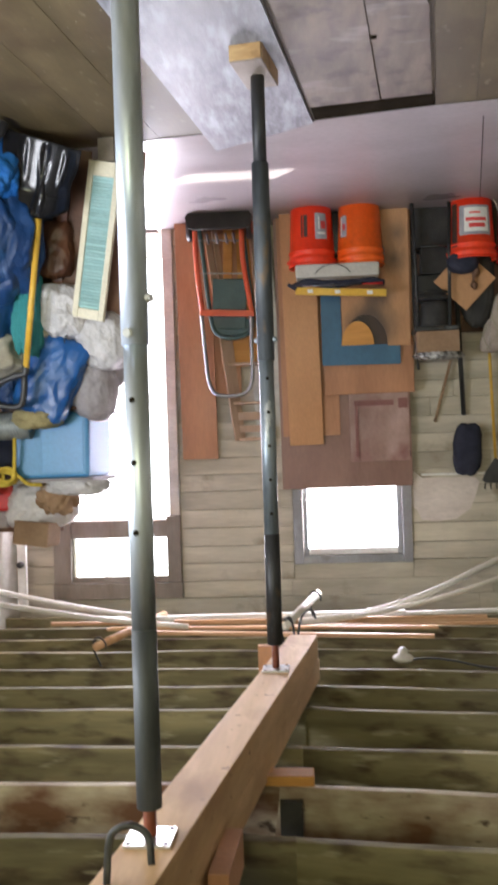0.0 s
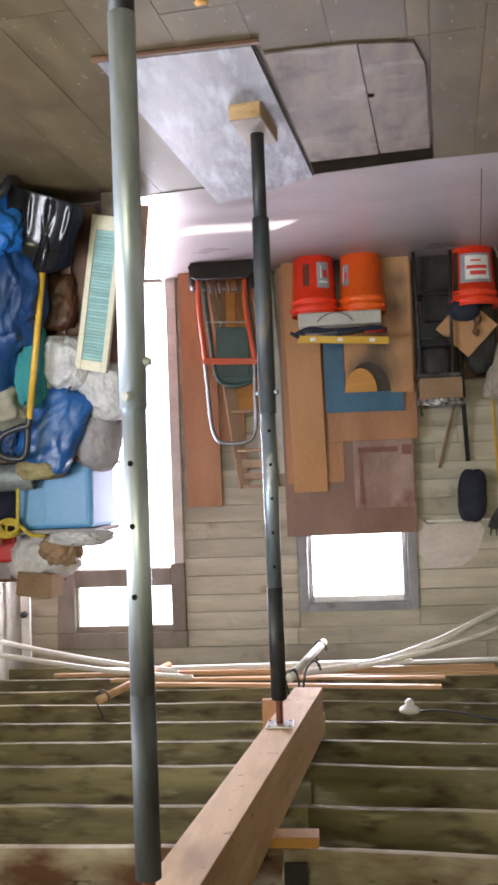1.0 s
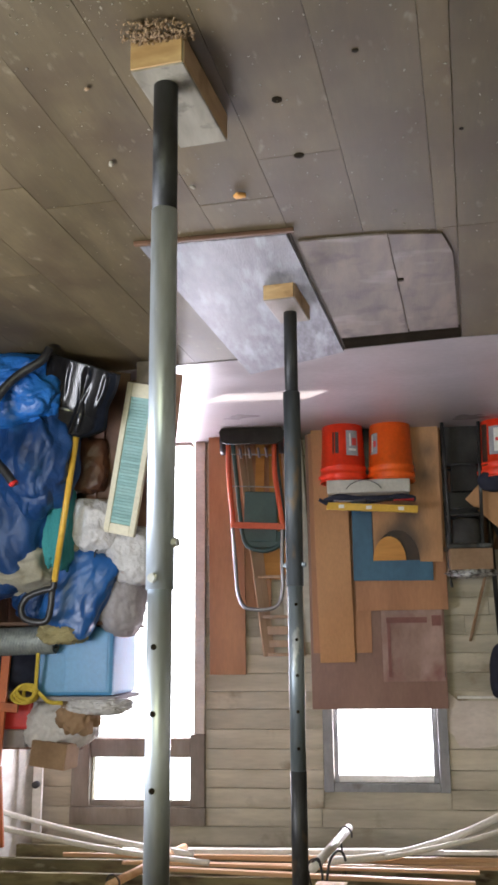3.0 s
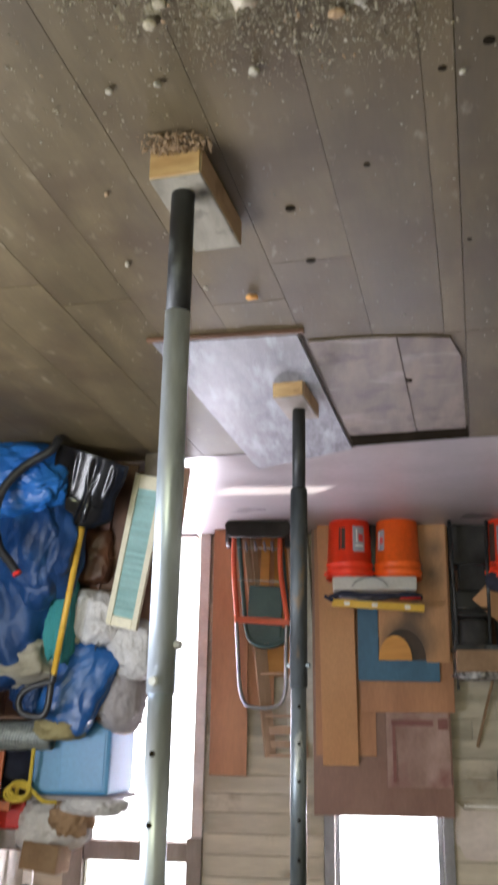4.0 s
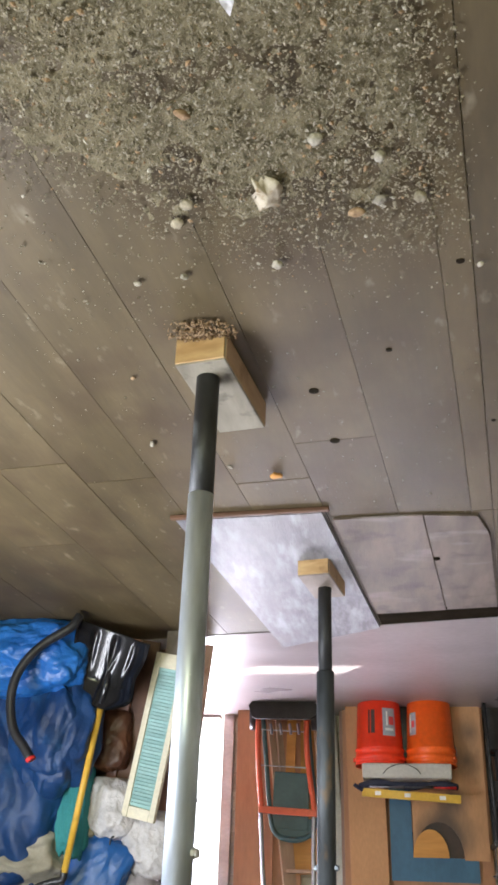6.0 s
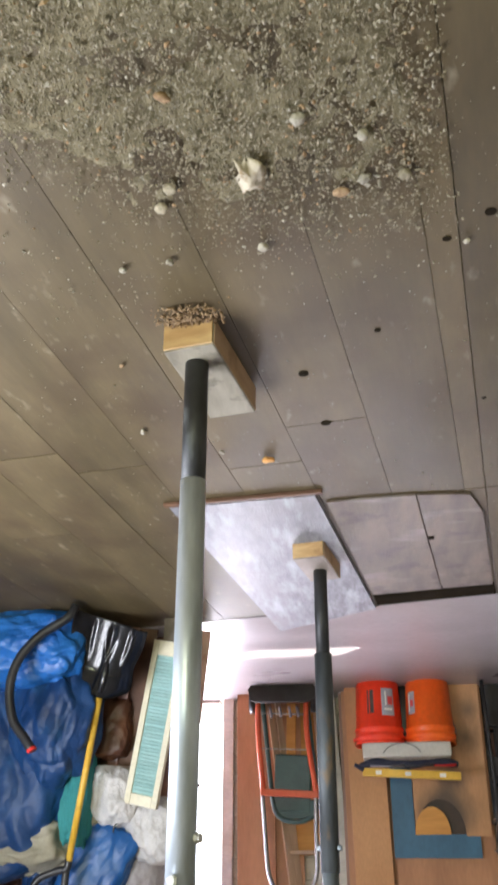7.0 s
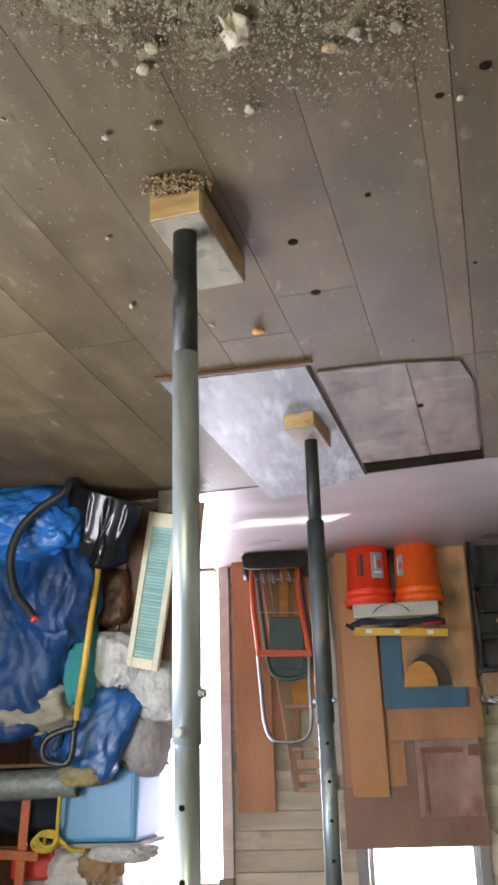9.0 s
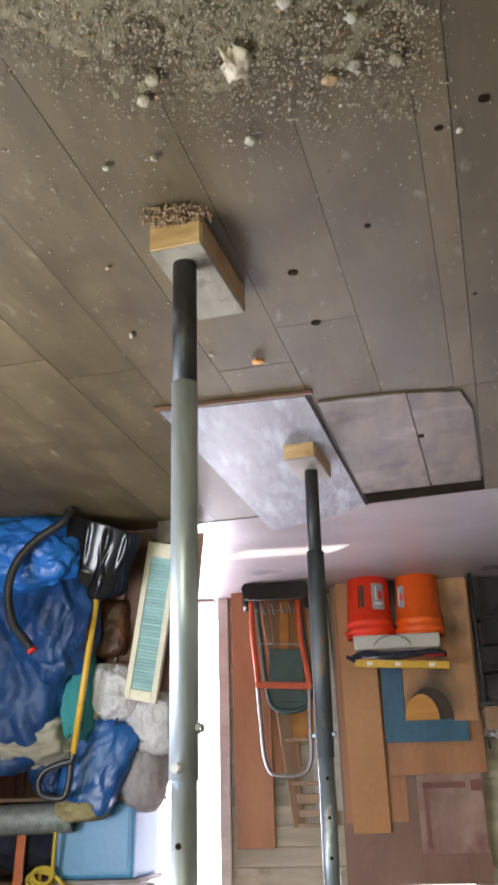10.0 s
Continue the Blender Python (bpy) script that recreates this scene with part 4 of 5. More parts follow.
for x in (0.838, 0.45):
    bm = bmesh.new()
    tube(bm, (x - 0.018, TY + 0.06, 0.075), (x + 0.018, TY + 0.06, 0.075), 0.075, seg=28)
    wheel = put("wheel", bm, BLACK_RUBBER, truck, "", True)
    bm = bmesh.new()
    tube(bm, (x - 0.021, TY + 0.06, 0.075), (x + 0.021, TY + 0.06, 0.075), 0.04, seg=20)
    put("rim", bm, RED_PAINT, wheel)
for z, x0, x1 in ((0.37, 0.78, 0.48), (0.155, 0.79, 0.49)):
    bm = bmesh.new()
    bar(bm, (x0, TY + 0.01, z), (x1, TY + 0.01, z + 0.015), 0.006, 0.006)
    put("brace_wire", bm, CHROME, truck)
for x in (0.72, 0.66, 0.60, 0.55):
    bm = bmesh.new()
    tube(bm, (x, TY - 0.02, 0.125), (x - 0.01, TY - 0.02, 0.19), 0.009, seg=8)
    put("spring_clip", bm, CHROME, truck)

chair = thing("folding_chair", "dark teal folding chair leaning behind the hand truck", "chair", (0.60, 6.01, 0.0))
bm = bmesh.new()
pts = [(0.785, 5.99, 0.0), (0.757, 6.01, 0.30), (0.722, 6.03, 0.66), (0.685, 6.04, 0.755), (0.61, 6.04, 0.785), (0.53, 6.04, 0.78), (0.465, 6.04, 0.735), (0.448, 6.03, 0.62), (0.475, 6.01, 0.30), (0.50, 5.99, 0.0)]
sweep(bm, smooth_path(pts, 6), 0.015, 10)
put("tube_frame", bm, GREEN_CLOTH, chair, "", True)
bm = bmesh.new()
box(bm, (0, 0, 0), (0.225, 0.02, 0.33), pose(0.597, 6.025, 0.565, -5, 3, 0), 0.009)
put("seat", bm, GREEN_CLOTH, chair, "dark teal folded seat")
bm = bmesh.new()
box(bm, (0, 0, 0), (0.235, 0.02, 0.11), pose(0.585, 6.045, 0.715, -5, 2, 0), 0.009)
put("backrest", bm, GREEN_CLOTH, chair)

ladder = thing("wooden_stepladder", "small wooden stepladder leaning on the wall", "ladder", (0.5, 6.12, 0.0))
for a, b in (((0.752, 6.09, 0.0), (0.582, 6.19, 1.465)), ((0.45, 6.09, 0.0), (0.35, 6.19, 1.465)), ((0.70, 6.13, 0.0), (0.556, 6.21, 1.45))):
    bm = bmesh.new()
    bar(bm, a, b, 0.020, 0.045, 0.003)
    put("rail", bm, LADDER_WOOD, ladder)
for z, h in ((0.95, 0.02), (1.212, 0.02), (1.30, 0.055), (1.385, 0.045), (1.455, 0.022)):
    bm = bmesh.new()
    k = z / 1.465
    bar(bm, (0.742 - 0.17 * k, 6.10 + 0.10 * k, z), (0.45 - 0.10 * k, 6.10 + 0.10 * k, z), 0.05 if h < 0.03 else 0.012, h, 0.003)
    put("tread", bm, LADDER_WOOD, ladder)
leaning("plywood_offcut", "orange varnished board behind the stepladder", 0.42, 0.63, 0.965, 6.145, 6.205, 0.014, PEG_WOOD, -2.0)
leaning("varnished_strip", "narrow orange varnished strip behind the folding chair", 0.565, 0.625, 0.60, 6.06, 6.10, 0.012, PEG_WOOD, 2.0)
leaning("plywood_offcut", "brown board standing behind the hand truck", 0.55, 0.74, 1.15, 6.14, 6.22, 0.014, BROWN_PLY, 0.0)
leaning("pale_box_side", "grey panel behind the ladder rungs", 0.33, 0.53, 1.38, 6.175, 6.232, 0.010, SIDE_WALL, -3.0)

# right of the sheets: chair frame, box, wall tools, cap on a rail
rackt = thing("metal_stool", "black metal stool with a ring stretcher", "stool", (-0.71, 5.98, 0.0))
for dx, dy in ((-0.115, -0.1), (0.115, -0.1), (-0.115, 0.1), (0.115, 0.1)):
    bm = bmesh.new()
    tube(bm, (-0.71 + dx, 5.98 + dy, 0.0), (-0.71 + dx * 0.85, 5.98 + dy * 0.85, 0.79), 0.011, seg=10)
    put("leg", bm, DARK_STEEL, rackt, "", True)
for z, r in ((0.28, 0.11), (0.56, 0.10), (0.60, 0.10)):
    bm = bmesh.new()
    sweep(bm, [Vector((-0.71 + r * math.cos(a), 5.98 + r * math.sin(a), z)) for a in np.linspace(0, 2 * math.pi, 24, endpoint=False)], 0.008, 8, True)
    put("ring_stretcher", bm, DARK_STEEL, rackt, "", True)
bm = bmesh.new()
box(bm, (-0.72, 5.98, 0.80), (0.27, 0.25, 0.03), None, 0.01)
put("seat", bm, DARK_STEEL, rackt)
bm = bmesh.new()
box(bm, (-0.73, 5.95, 0.882), (0.262, 0.20, 0.132), None, 0.006)
tagged(put("cardboard_box", bm, PAPER), "small brown cardboard box on the stool", "box")
bm = bmesh.new()
crumple(bm, (0.25, 0.19, 0.045), sub=5, folds=0.22, fine=0.22, seed=3.3, creases=7)
tagged(put("crumpled_foil", bm, FOIL, smooth=True, m=pose(-0.74, 5.95, 0.944)), "crumpled silver wrapping film on the box", "wrapping")
bm = bmesh.new()
sweep(bm, smooth_path([(-0.602, 5.92, 0.0), (-0.60, 5.93, 0.3), (-0.612, 5.93, 0.6), (-0.597, 5.94, 0.85), (-0.61, 5.95, 1.05)]), lambda t: 0.006 + 0.004 * math.sin(t * 40), 8)
tagged(put("chain", bm, DARK_STEEL, smooth=True), "dark chain hanging beside the sheets", "chain")
bm = bmesh.new()
box(bm, (0, 0, 0), (0.275, 0.012, 0.275), pose(-0.918, 5.95, 0.49, -3, 44, 0), 0.002)
tagged(put("square_board", bm, SOOTY_TAN), "square tan board standing on its corner in a bucket", "board")
bm = bmesh.new()
sweep(bm, smooth_path([(-0.955, 5.88, 0.30), (-0.985, 5.885, 0.42), (-0.965, 5.905, 0.50), (-0.975, 5.90, 0.56)]), lambda t: 0.016 + 0.008 * math.sin(t * 17), 8)
tagged(put("brush_handle", bm, DARK_WOOD, smooth=True), "dark worn brush handle standing in the bucket", "brush")
lump("dark_rag", "dark rag stuffed into the third bucket", "rag", (-0.90, 5.89, 0.33), (0.19, 0.14, 0.13), NAVY, seed=5.1, sub=4)
leaning("dark_board", "dark board leaning behind the third bucket", -1.30, -0.62, 0.80, 6.09, 6.20, 0.02, DARK_WOOD)
for a, b, r, mt, lab in (((-1.12, 6.19, 0.93), (-0.735, 6.225, 1.38), 0.010, PAPER, "thin wooden stake leaning on the wall"), ((-0.855, 6.10, 0.93), (-0.925, 6.22, 1.34), 0.016, DARK_STEEL, "black painted stake leaning on the wall"), ((-1.065, 6.13, 0.0), (-1.122, 6.21, 1.64), 0.010, YELLOW, "yellow painted stake leaning on the wall")):
    bm = bmesh.new()
    tube(bm, (a[0] - 0.02 * 0, a[1] - 0.1, 0.0) if a[2] > 0.5 else a, b, r, seg=12)
    tagged(put("garden_stake", bm, mt, smooth=True), lab, "stake", "garden stakes")
for k, (x0, x1, z0, z1, y0) in enumerate(((-0.835, -0.615, 0.0, 0.255, 6.0), (-0.825, -0.655, 0.257, 0.43, 6.01), (-0.83, -0.62, 0.43, 0.60, 6.03))):
    bm = bmesh.new()
    span(bm, (x0, y0, z0 + 0.001), (x1, 6.115 + 0.01 * k, z1), 0.008)
    tagged(put("block", bm, CHARCOAL if k != 2 else BLACK_RUBBER), "dark grey block stacked behind the stool" if k != 2 else "black box stacked on dark blocks", "block", "stacked blocks")
bm = bmesh.new()
lathe(bm, ((0, 0.815), (0.085, 0.816), (0.09, 0.79), (0.088, 0.70), (0.08, 0.66), (0, 0.658)), 28)
tagged(put("tin", bm, CHARCOAL, smooth=True, m=pose(-0.715, 5.93, -0.03)), "dull dark grey tin on the stool rungs", "tin")
lump("blue_bag", "dark blue-grey bag behind the bucket", "bag", (-1.0, 6.04, 0.0), (0.22, 0.13, 0.80), CHARCOAL, seed=6.6, sub=5, square=3, group="bags")
sack = thing("hanging_sack", "pale sacking gathered and tied with cord", "sack", (-1.15, 6.0, 0.58))
bm = bmesh.new()
n = 40
rings = []
for z, r in ((0.57, 0.012), (0.60, 0.03), (0.68, 0.06), (0.78, 0.095), (0.88, 0.12), (0.935, 0.125), (0.945, 0.10)):
    rings.append([bm.verts.new((-1.155 + r * (1 + 0.16 * math.sin(7 * a + z * 9)) * math.cos(a), 6.03 + 0.7 * r * (1 + 0.16 * math.sin(7 * a + z * 9)) * math.sin(a), z)) for a in np.linspace(0, 2 * math.pi, n, endpoint=False)])
for p, q in zip(rings, rings[1:]):
    for i in range(n):
        bm.faces.new((p[i], p[(i + 1) % n], q[(i + 1) % n], q[i]))
bm.faces.new(rings[-1])
bm.faces.new(rings[0])
put("cloth", bm, SACKING, sack, "", True)
bm = bmesh.new()
sweep(bm, smooth_path([(-1.158, 6.03, 0.58), (-1.15, 5.97, 0.42), (-1.155, 5.93, 0.22), (-1.13, 5.90, 0.06), (-1.10, 5.86, 0.006)]), lambda t: 0.006 + 0.002 * math.sin(t * 60), 8)
for k in range(12):
    turn = 1 if k % 2 else -1
    pts = []
    for i in range(15):
        z = 0.585 + 0.35 * i / 14
        r = float(np.interp(z, (0.57, 0.60, 0.68, 0.78, 0.88, 0.94), (0.012, 0.03, 0.06, 0.095, 0.12, 0.125))) * 1.17
        a = k * 0.524 + turn * 1.9 * i / 14
        pts.append(Vector((-1.155 + r * math.cos(a), 6.03 + 0.7 * r * math.sin(a), z)))
    net = bmesh.new()
    sweep(net, pts, 0.003, 6)
    put("net_cord", net, CANVAS, sack, "", True)
put("cord", bm, CANVAS, sack, "pale twisted cord", True)
rake = thing("rake_head", "black iron rake head hung on the wall", "rake", (-1.12, 6.2, 1.7))
bm = bmesh.new()
prism(bm, ((-1.118, 1.63), (-1.055, 1.72), (-1.03, 1.78), (-1.06, 1.795), (-1.26, 1.80), (-1.24, 1.74), (-1.15, 1.66)), 6.19, 6.215)
put("plate", bm, DARK_STEEL, rake)
for k in range(6):
    bm = bmesh.new()
    bar(bm, (-1.05 - 0.036 * k, 6.20, 1.79), (-1.04 - 0.038 * k, 6.17, 1.835), 0.008, 0.008)
    put("tine", bm, DARK_STEEL, rake)
rail = thing("wall_rail", "white narrow rail screwed to the plank wall", "rail", (-0.83, FAR, 1.72))
bm = bmesh.new()
box(bm, (-0.86, FAR - 0.018, 1.73), (0.45, 0.020, 0.017), None, 0.003)
put("strip", bm, WHITE_PAINT, rail)
bm = bmesh.new()
prism(bm, ((-0.50, 1.78), (-0.52, 1.90), (-0.60, 1.965), (-0.63, 2.03), (-0.72, 2.045), (-0.86, 2.03), (-0.955, 1.965), (-0.99, 1.88), (-1.02, 1.79), (-0.99, 1.755), (-0.64, 1.752), (-0.58, 1.70), (-0.545, 1.64), (-0.52, 1.66)), FAR - 0.0052, FAR - 0.0036)
put("worn_patch", bm, WORN_WALL_AND_GLARE, wall_north, "pale worn limewash patch")
bm = bmesh.new()
crumple(bm, (0.185, 0.12, 0.33), sub=4, folds=0.12, fine=0.03, seed=8.2, flat=False)
tagged(put("cap", bm, NAVY, smooth=True, m=pose(-0.945, 6.17, 1.42, 0, 4, 0)), "dark navy cap hanging on the wall rail", "cap")

# ---- the heap beside the door ----
cab = thing("low_cabinet", "low dark stained cabinet under the bags", "cabinet", (1.3, 4.9, 0.0))
board("body", (1.08, 4.66, 0.0), (1.86, 5.35, 0.64), DARK_WOOD, cab, 0.006)
board("top", (1.05, 4.62, 0.643), (1.90, 5.38, 0.665), DARK_WOOD, cab, 0.004)
for a, b in ((1.09, 1.45), (1.47, 1.85)):
    d = board("door", (a, 4.642, 0.04), (b, 4.657, 0.62), DARK_WOOD, cab, 0.003)
    bm = bmesh.new()
    tube(bm, ((a + b) / 2, 4.642, 0.34), ((a + b) / 2, 4.615, 0.34), 0.012, seg=12)
    put("knob", bm, ZINC, d)


def slab(name, label, p, q, width, thick, material, turn=0.0, category="board"):
    """A flat board along p-q; turn: degrees round its own length from facing the camera."""
    p, q = Vector(p), Vector(q)
    d = (q - p).normalized()
    s = Matrix.Rotation(radians(turn), 3, d) @ d.cross(Vector((0, 1, 0))).normalized()
    n = s.cross(d)
    m = Matrix((s, d, n)).transposed().to_4x4()
    m.translation = (p + q) / 2
    bm = bmesh.new()
    box(bm, (0, 0, 0), (width, (q - p).length, thick), None, 0.003)
    return tagged(put(name, bm, material, m=m), label, category)


slab("wood_offcut", "glossy pink-brown panel leaning behind the shutter", (0.94, 4.50, 0.02), (1.045, 4.61, 0.83), 0.20, 0.02, PINKISH)
slab("wood_offcut", "dark brown panel leaning on the cabinet", (1.16, 4.45, 0.02), (1.27, 4.60, 0.74), 0.12, 0.02, DARK_WOOD)
slab("wood_offcut", "narrow brown batten leaning on the cabinet", (1.215, 4.42, 0.02), (1.335, 4.58, 0.72), 0.05, 0.025, PINKISH)
slab("wood_offcut", "short reddish board behind the shovel", (1.36, 4.50, 0.02), (1.37, 4.60, 0.60), 0.10, 0.02, DARK_WOOD)

# louvred shutter
sp, sq = Vector((1.005, 4.33, 0.125)), Vector((1.148, 4.46, 0.855))
sd = (sq - sp).normalized()
ss = (Matrix.Rotation(radians(8), 3, sd) @ sd.cross(Vector((0, 1, 0))).normalized())
sm = Matrix((ss, sd, ss.cross(sd))).transposed().to_4x4()
sm.translation = (sp + sq) / 2
shutter = thing("louvred_shutter", "cream framed window shutter with teal louvres", "shutter", tuple(sp))
H, Wd = (sq - sp).length, 0.166
for c, s in (((-Wd / 2 + 0.014, 0, 0), (0.028, H, 0.028)), ((Wd / 2 - 0.014, 0, 0), (0.028, H, 0.028)), ((0, -H / 2 + 0.035, 0), (Wd - 0.058, 0.07, 0.026)), ((0, H / 2 - 0.025, 0), (Wd - 0.058, 0.05, 0.026))):
    bm = bmesh.new()
    box(bm, c, s, None, 0.002)
    put("shutter_rail", bm, CREAM, shutter, m=sm)
# backing in a darker teal, which paints the shade between the louvres
bm = bmesh.new()
box(bm, (0, 0, 0.010), (Wd - 0.056, H - 0.11, 0.004))
put("backing", bm, TEAL_GAP_SHADE, shutter, "teal backing darkened as shade between the louvres", m=sm)
slat_me = None
for k in range(40):
    y = -H / 2 + 0.08 + (H - 0.14) * k / 39
    if slat_me is None:
        bm = bmesh.new()
        box(bm, (0, 0, 0), (Wd - 0.058, 0.0215, 0.004), pose(0, 0, 0, 34, 0, 0), 0.0012)
        first = put("louvre", bm, TEAL, shutter, m=sm @ Matrix.Translation((0, y, -0.003)))
        slat_me = first.data
    else:
        s2 = new("louvre", slat_me)
        s2.parent = shutter
        s2.matrix_parent_inverse = shutter.matrix_world.inverted()
        s2.matrix_world = sm @ Matrix.Translation((0, y, -0.003))
stud("timber_offcut", "short grey timber under the leaning shutter", (0.965, 4.375, 0.06), (1.045, 4.38, 0.06), 0.07, 0.118, OLD_PLY)

# snow shovel, blade down
shovel = thing("snow_shovel", "black plastic snow shovel with a yellow shaft", "shovel", (1.25, 4.25, 0.0))
bm = bmesh.new()
nx, nz = 56, 36
grid = []
for j in range(nz + 1):
    v = j / nz
    rowv = []
    for i in range(nx + 1):
        u = i / nx * 2 - 1
        half = 0.186 * (1.0 - 0.11 * math.exp(-((v - 0.52) / 0.20) ** 2)) * (1 - 0.30 * max(0.0, (v - 0.80) / 0.20) ** 2.4)
        x = u * half
        z = v * 0.335 * (1 - 0.05 * abs(u) ** 3) + 0.02 * abs(u) ** 2 * (1 - v)
        fade = 1.0 if v < 0.32 else max(0.0, 1 - (v - 0.32) * 3.4)
        rib = 0.013 * max(0.0, math.cos(u * 3.6 * math.pi)) ** 2 * min(1.0, v * 9) * fade
        spine = 0.016 * math.exp(-((abs(u) - 0.34 * max(0.0, 0.55 - v)) / 0.05) ** 2) * min(1.0, max(0.0, v - 0.2) * 4)
        y = -0.19 * max(0.0, 1 - v / 0.66) ** 1.2 * 0.62 + 0.045 * (1 - abs(u) ** 2.2) + rib - spine - 0.03 * abs(u) ** 4
        rowv.append(bm.verts.new((x, y, z)))
    grid.append(rowv)
for a, b in zip(grid, grid[1:]):
    for i in range(nx):
        bm.faces.new((a[i], a[i + 1], b[i + 1], b[i]))
bmesh.ops.solidify(bm, geom=bm.faces[:], thickness=0.004)
SM = pose(1.245, 4.235, 0.070, 4, 19, -4)
# a made-up dark lump keeps the space behind the shovel dark
lump("dark_sack", "dark lump added to darken the space behind the snow shovel", "sack", (1.40, 4.50, 0.0), (0.16, 0.16, 0.42), NAVY, seed=33.0, sub=5, group="bags")
lump("leather_bag", "red-brown leather bag behind the shovel shaft", "bag", (1.35, 4.52, 0.36), (0.22, 0.12, 0.27), LEATHER, seed=35.0, sub=5, square=5, facets=0.12, group="bags")
put("scoop", bm, GLOSS_BLACK, shovel, "glossy ribbed black scoop", True, SM)
bm = bmesh.new()
tube(bm, (1.285, 4.245, 0.20), (1.318, 4.262, 0.375), 0.011, 0.0185, seg=14)
put("socket", bm, GLOSS_BLACK, shovel, "", True)
bm = bmesh.new()
tube(bm, (1.318, 4.27, 0.345), (1.437, 4.36, 1.09), 0.0155, seg=16)
put("shaft", bm, YELLOW, shovel, "yellow painted shaft", True)
bm = bmesh.new()
sweep(bm, smooth_path([(1.437, 4.36, 1.08), (1.445, 4.365, 1.12), (1.49, 4.365, 1.13), (1.57, 4.37, 1.16), (1.60, 4.37, 1.21), (1.585, 4.37, 1.26), (1.53, 4.37, 1.28), (1.475, 4.37, 1.275), (1.455, 4.37, 1.22), (1.447, 4.365, 1.13)]), 0.0165, 10)
put("grip", bm, BLACK_RUBBER, shovel, "black D grip", True)

# tarpaulins, cloths and bags
lump("tarpaulin", "crumpled blue tarpaulin heaped over stored things", "tarpaulin", (1.84, 4.60, 0.0), (0.74, 0.60, 1.16), TARP, seed=1.7, sub=7, folds=0.07, fine=0.006, creases=2.0, square=3.0, facets=0.16)
lump("tarpaulin", "bulging dark blue tarpaulin fold over the heap", "tarpaulin", (1.56, 4.36, 0.20), (0.40, 0.30, 0.56), TARP, seed=2.9, sub=7, folds=0.10, fine=0.006, creases=1.8, square=2.4, facets=0.20, rz=14)
lump("tarpaulin", "fold of blue tarpaulin spread at the foot of the heap", "tarpaulin", (1.68, 4.24, 0.0), (0.54, 0.34, 0.34), TARP_BRIGHT, seed=4.4, sub=7, folds=0.10, fine=0.008, creases=1.8, facets=0.24)
hose = bmesh.new()
sweep(hose, smooth_path([(1.39, 4.02, 0.022), (1.425, 4.01, 0.085), (1.543, 4.00, 0.165), (1.627, 3.99, 0.272), (1.655, 3.99, 0.398), (1.629, 4.0, 0.536), (1.566, 4.0, 0.618), (1.53, 4.0, 0.665)]), 0.021, 14)
tagged(put("black_hose", hose, BLACK_RUBBER, smooth=True), "short black ribbed hose lying on the tarpaulin", "hose")
bm = bmesh.new()
tube(bm, (1.530, 4.0, 0.664), (1.524, 4.0, 0.674), 0.0222, seg=14)
tagged(put("hose_end", bm, RED_BOX, smooth=True), "orange ring at the end of the hose", "ring")
lump("teal_cloth", "folded teal cloth hanging beside the tarpaulin", "cloth", (1.45, 4.46, 0.58), (0.12, 0.14, 0.44), TEAL_CLOTH, rz=12, seed=2.2, sub=5, square=4, facets=0.16)
lump("cream_canvas", "cream canvas draped over the heap", "canvas", (1.74, 4.60, 0.88), (0.52, 0.42, 0.27), CANVAS, seed=6.5, sub=6, folds=0.24, fine=0.05, creases=2.4)
bm = bmesh.new()
crumple(bm, (0.50, 0.22, 0.17), seed=7.9, sub=6, folds=0.18, fine=0.05, creases=2.6, flat=False)
tagged(put("cream_canvas", bm, CANVAS, smooth=True, m=pose(1.50, 4.58, 0.85, 0, -28, 0)), "end of cream canvas hanging under the shovel shaft", "canvas")
lump("plastic_bag", "crumpled white plastic bag of scraps", "bag", (1.31, 4.60, 0.665), (0.27, 0.30, 0.30), BAG_WHITE, seed=9.3, facets=0.03, sub=6, folds=0.13, fine=0.02, creases=2.2, group="bags")
lump("plastic_bag", "full white plastic bag beside the doorway", "bag", (1.11, 4.66, 0.80), (0.29, 0.30, 0.30), BAG_WHITE, seed=11.3, facets=0.03, sub=6, folds=0.11, fine=0.02, creases=2.2, group="bags")
lump("cloth_bag", "grey cloth bag on the heap beside the doorway", "bag", (1.17, 4.86, 0.665), (0.34, 0.34, 0.52), BAG_GREY, seed=12.7, sub=5, folds=0.12, fine=0.04, group="bags")
lump("plastic_bag", "small grey and white bag under the tote", "bag", (1.20, 4.72, 1.05), (0.24, 0.26, 0.30), BAG_GREY, seed=13.9, facets=0.06, sub=5, group="bags")
bm = bmesh.new()
crumple(bm, (0.27, 0.20, 0.42), seed=15.2, sub=6, folds=0.07, fine=0.012, square=6, creases=2.0, facets=0.10, flat=False)
tagged(put("blue_package", bm, PACK_BLUE, smooth=True, m=pose(1.295, 4.60, 0.955, 0, 25, -6)), "package wrapped in bright blue polythene", "package")
bm = bmesh.new()
sweep(bm, smooth_path([(1.283, 4.50, 0.975), (1.279, 4.495, 0.945), (1.272, 4.492, 0.93), (1.262, 4.494, 0.928)]), 0.004, 8)
tagged(put("wire_hook", bm, DARK_STEEL, smooth=True), "small black hook sticking out of the bags", "hook", "wire hooks")
lump("blue_package", "blue wrapped bundle beneath the shovel grip", "package", (1.60, 4.66, 1.02), (0.24, 0.26, 0.26), TARP, seed=16.4, sub=6, facets=0.15)
shelf = thing("storage_rack", "rough dark timber storage rack at the side wall", "rack", (1.7, 5.0, 0.0))
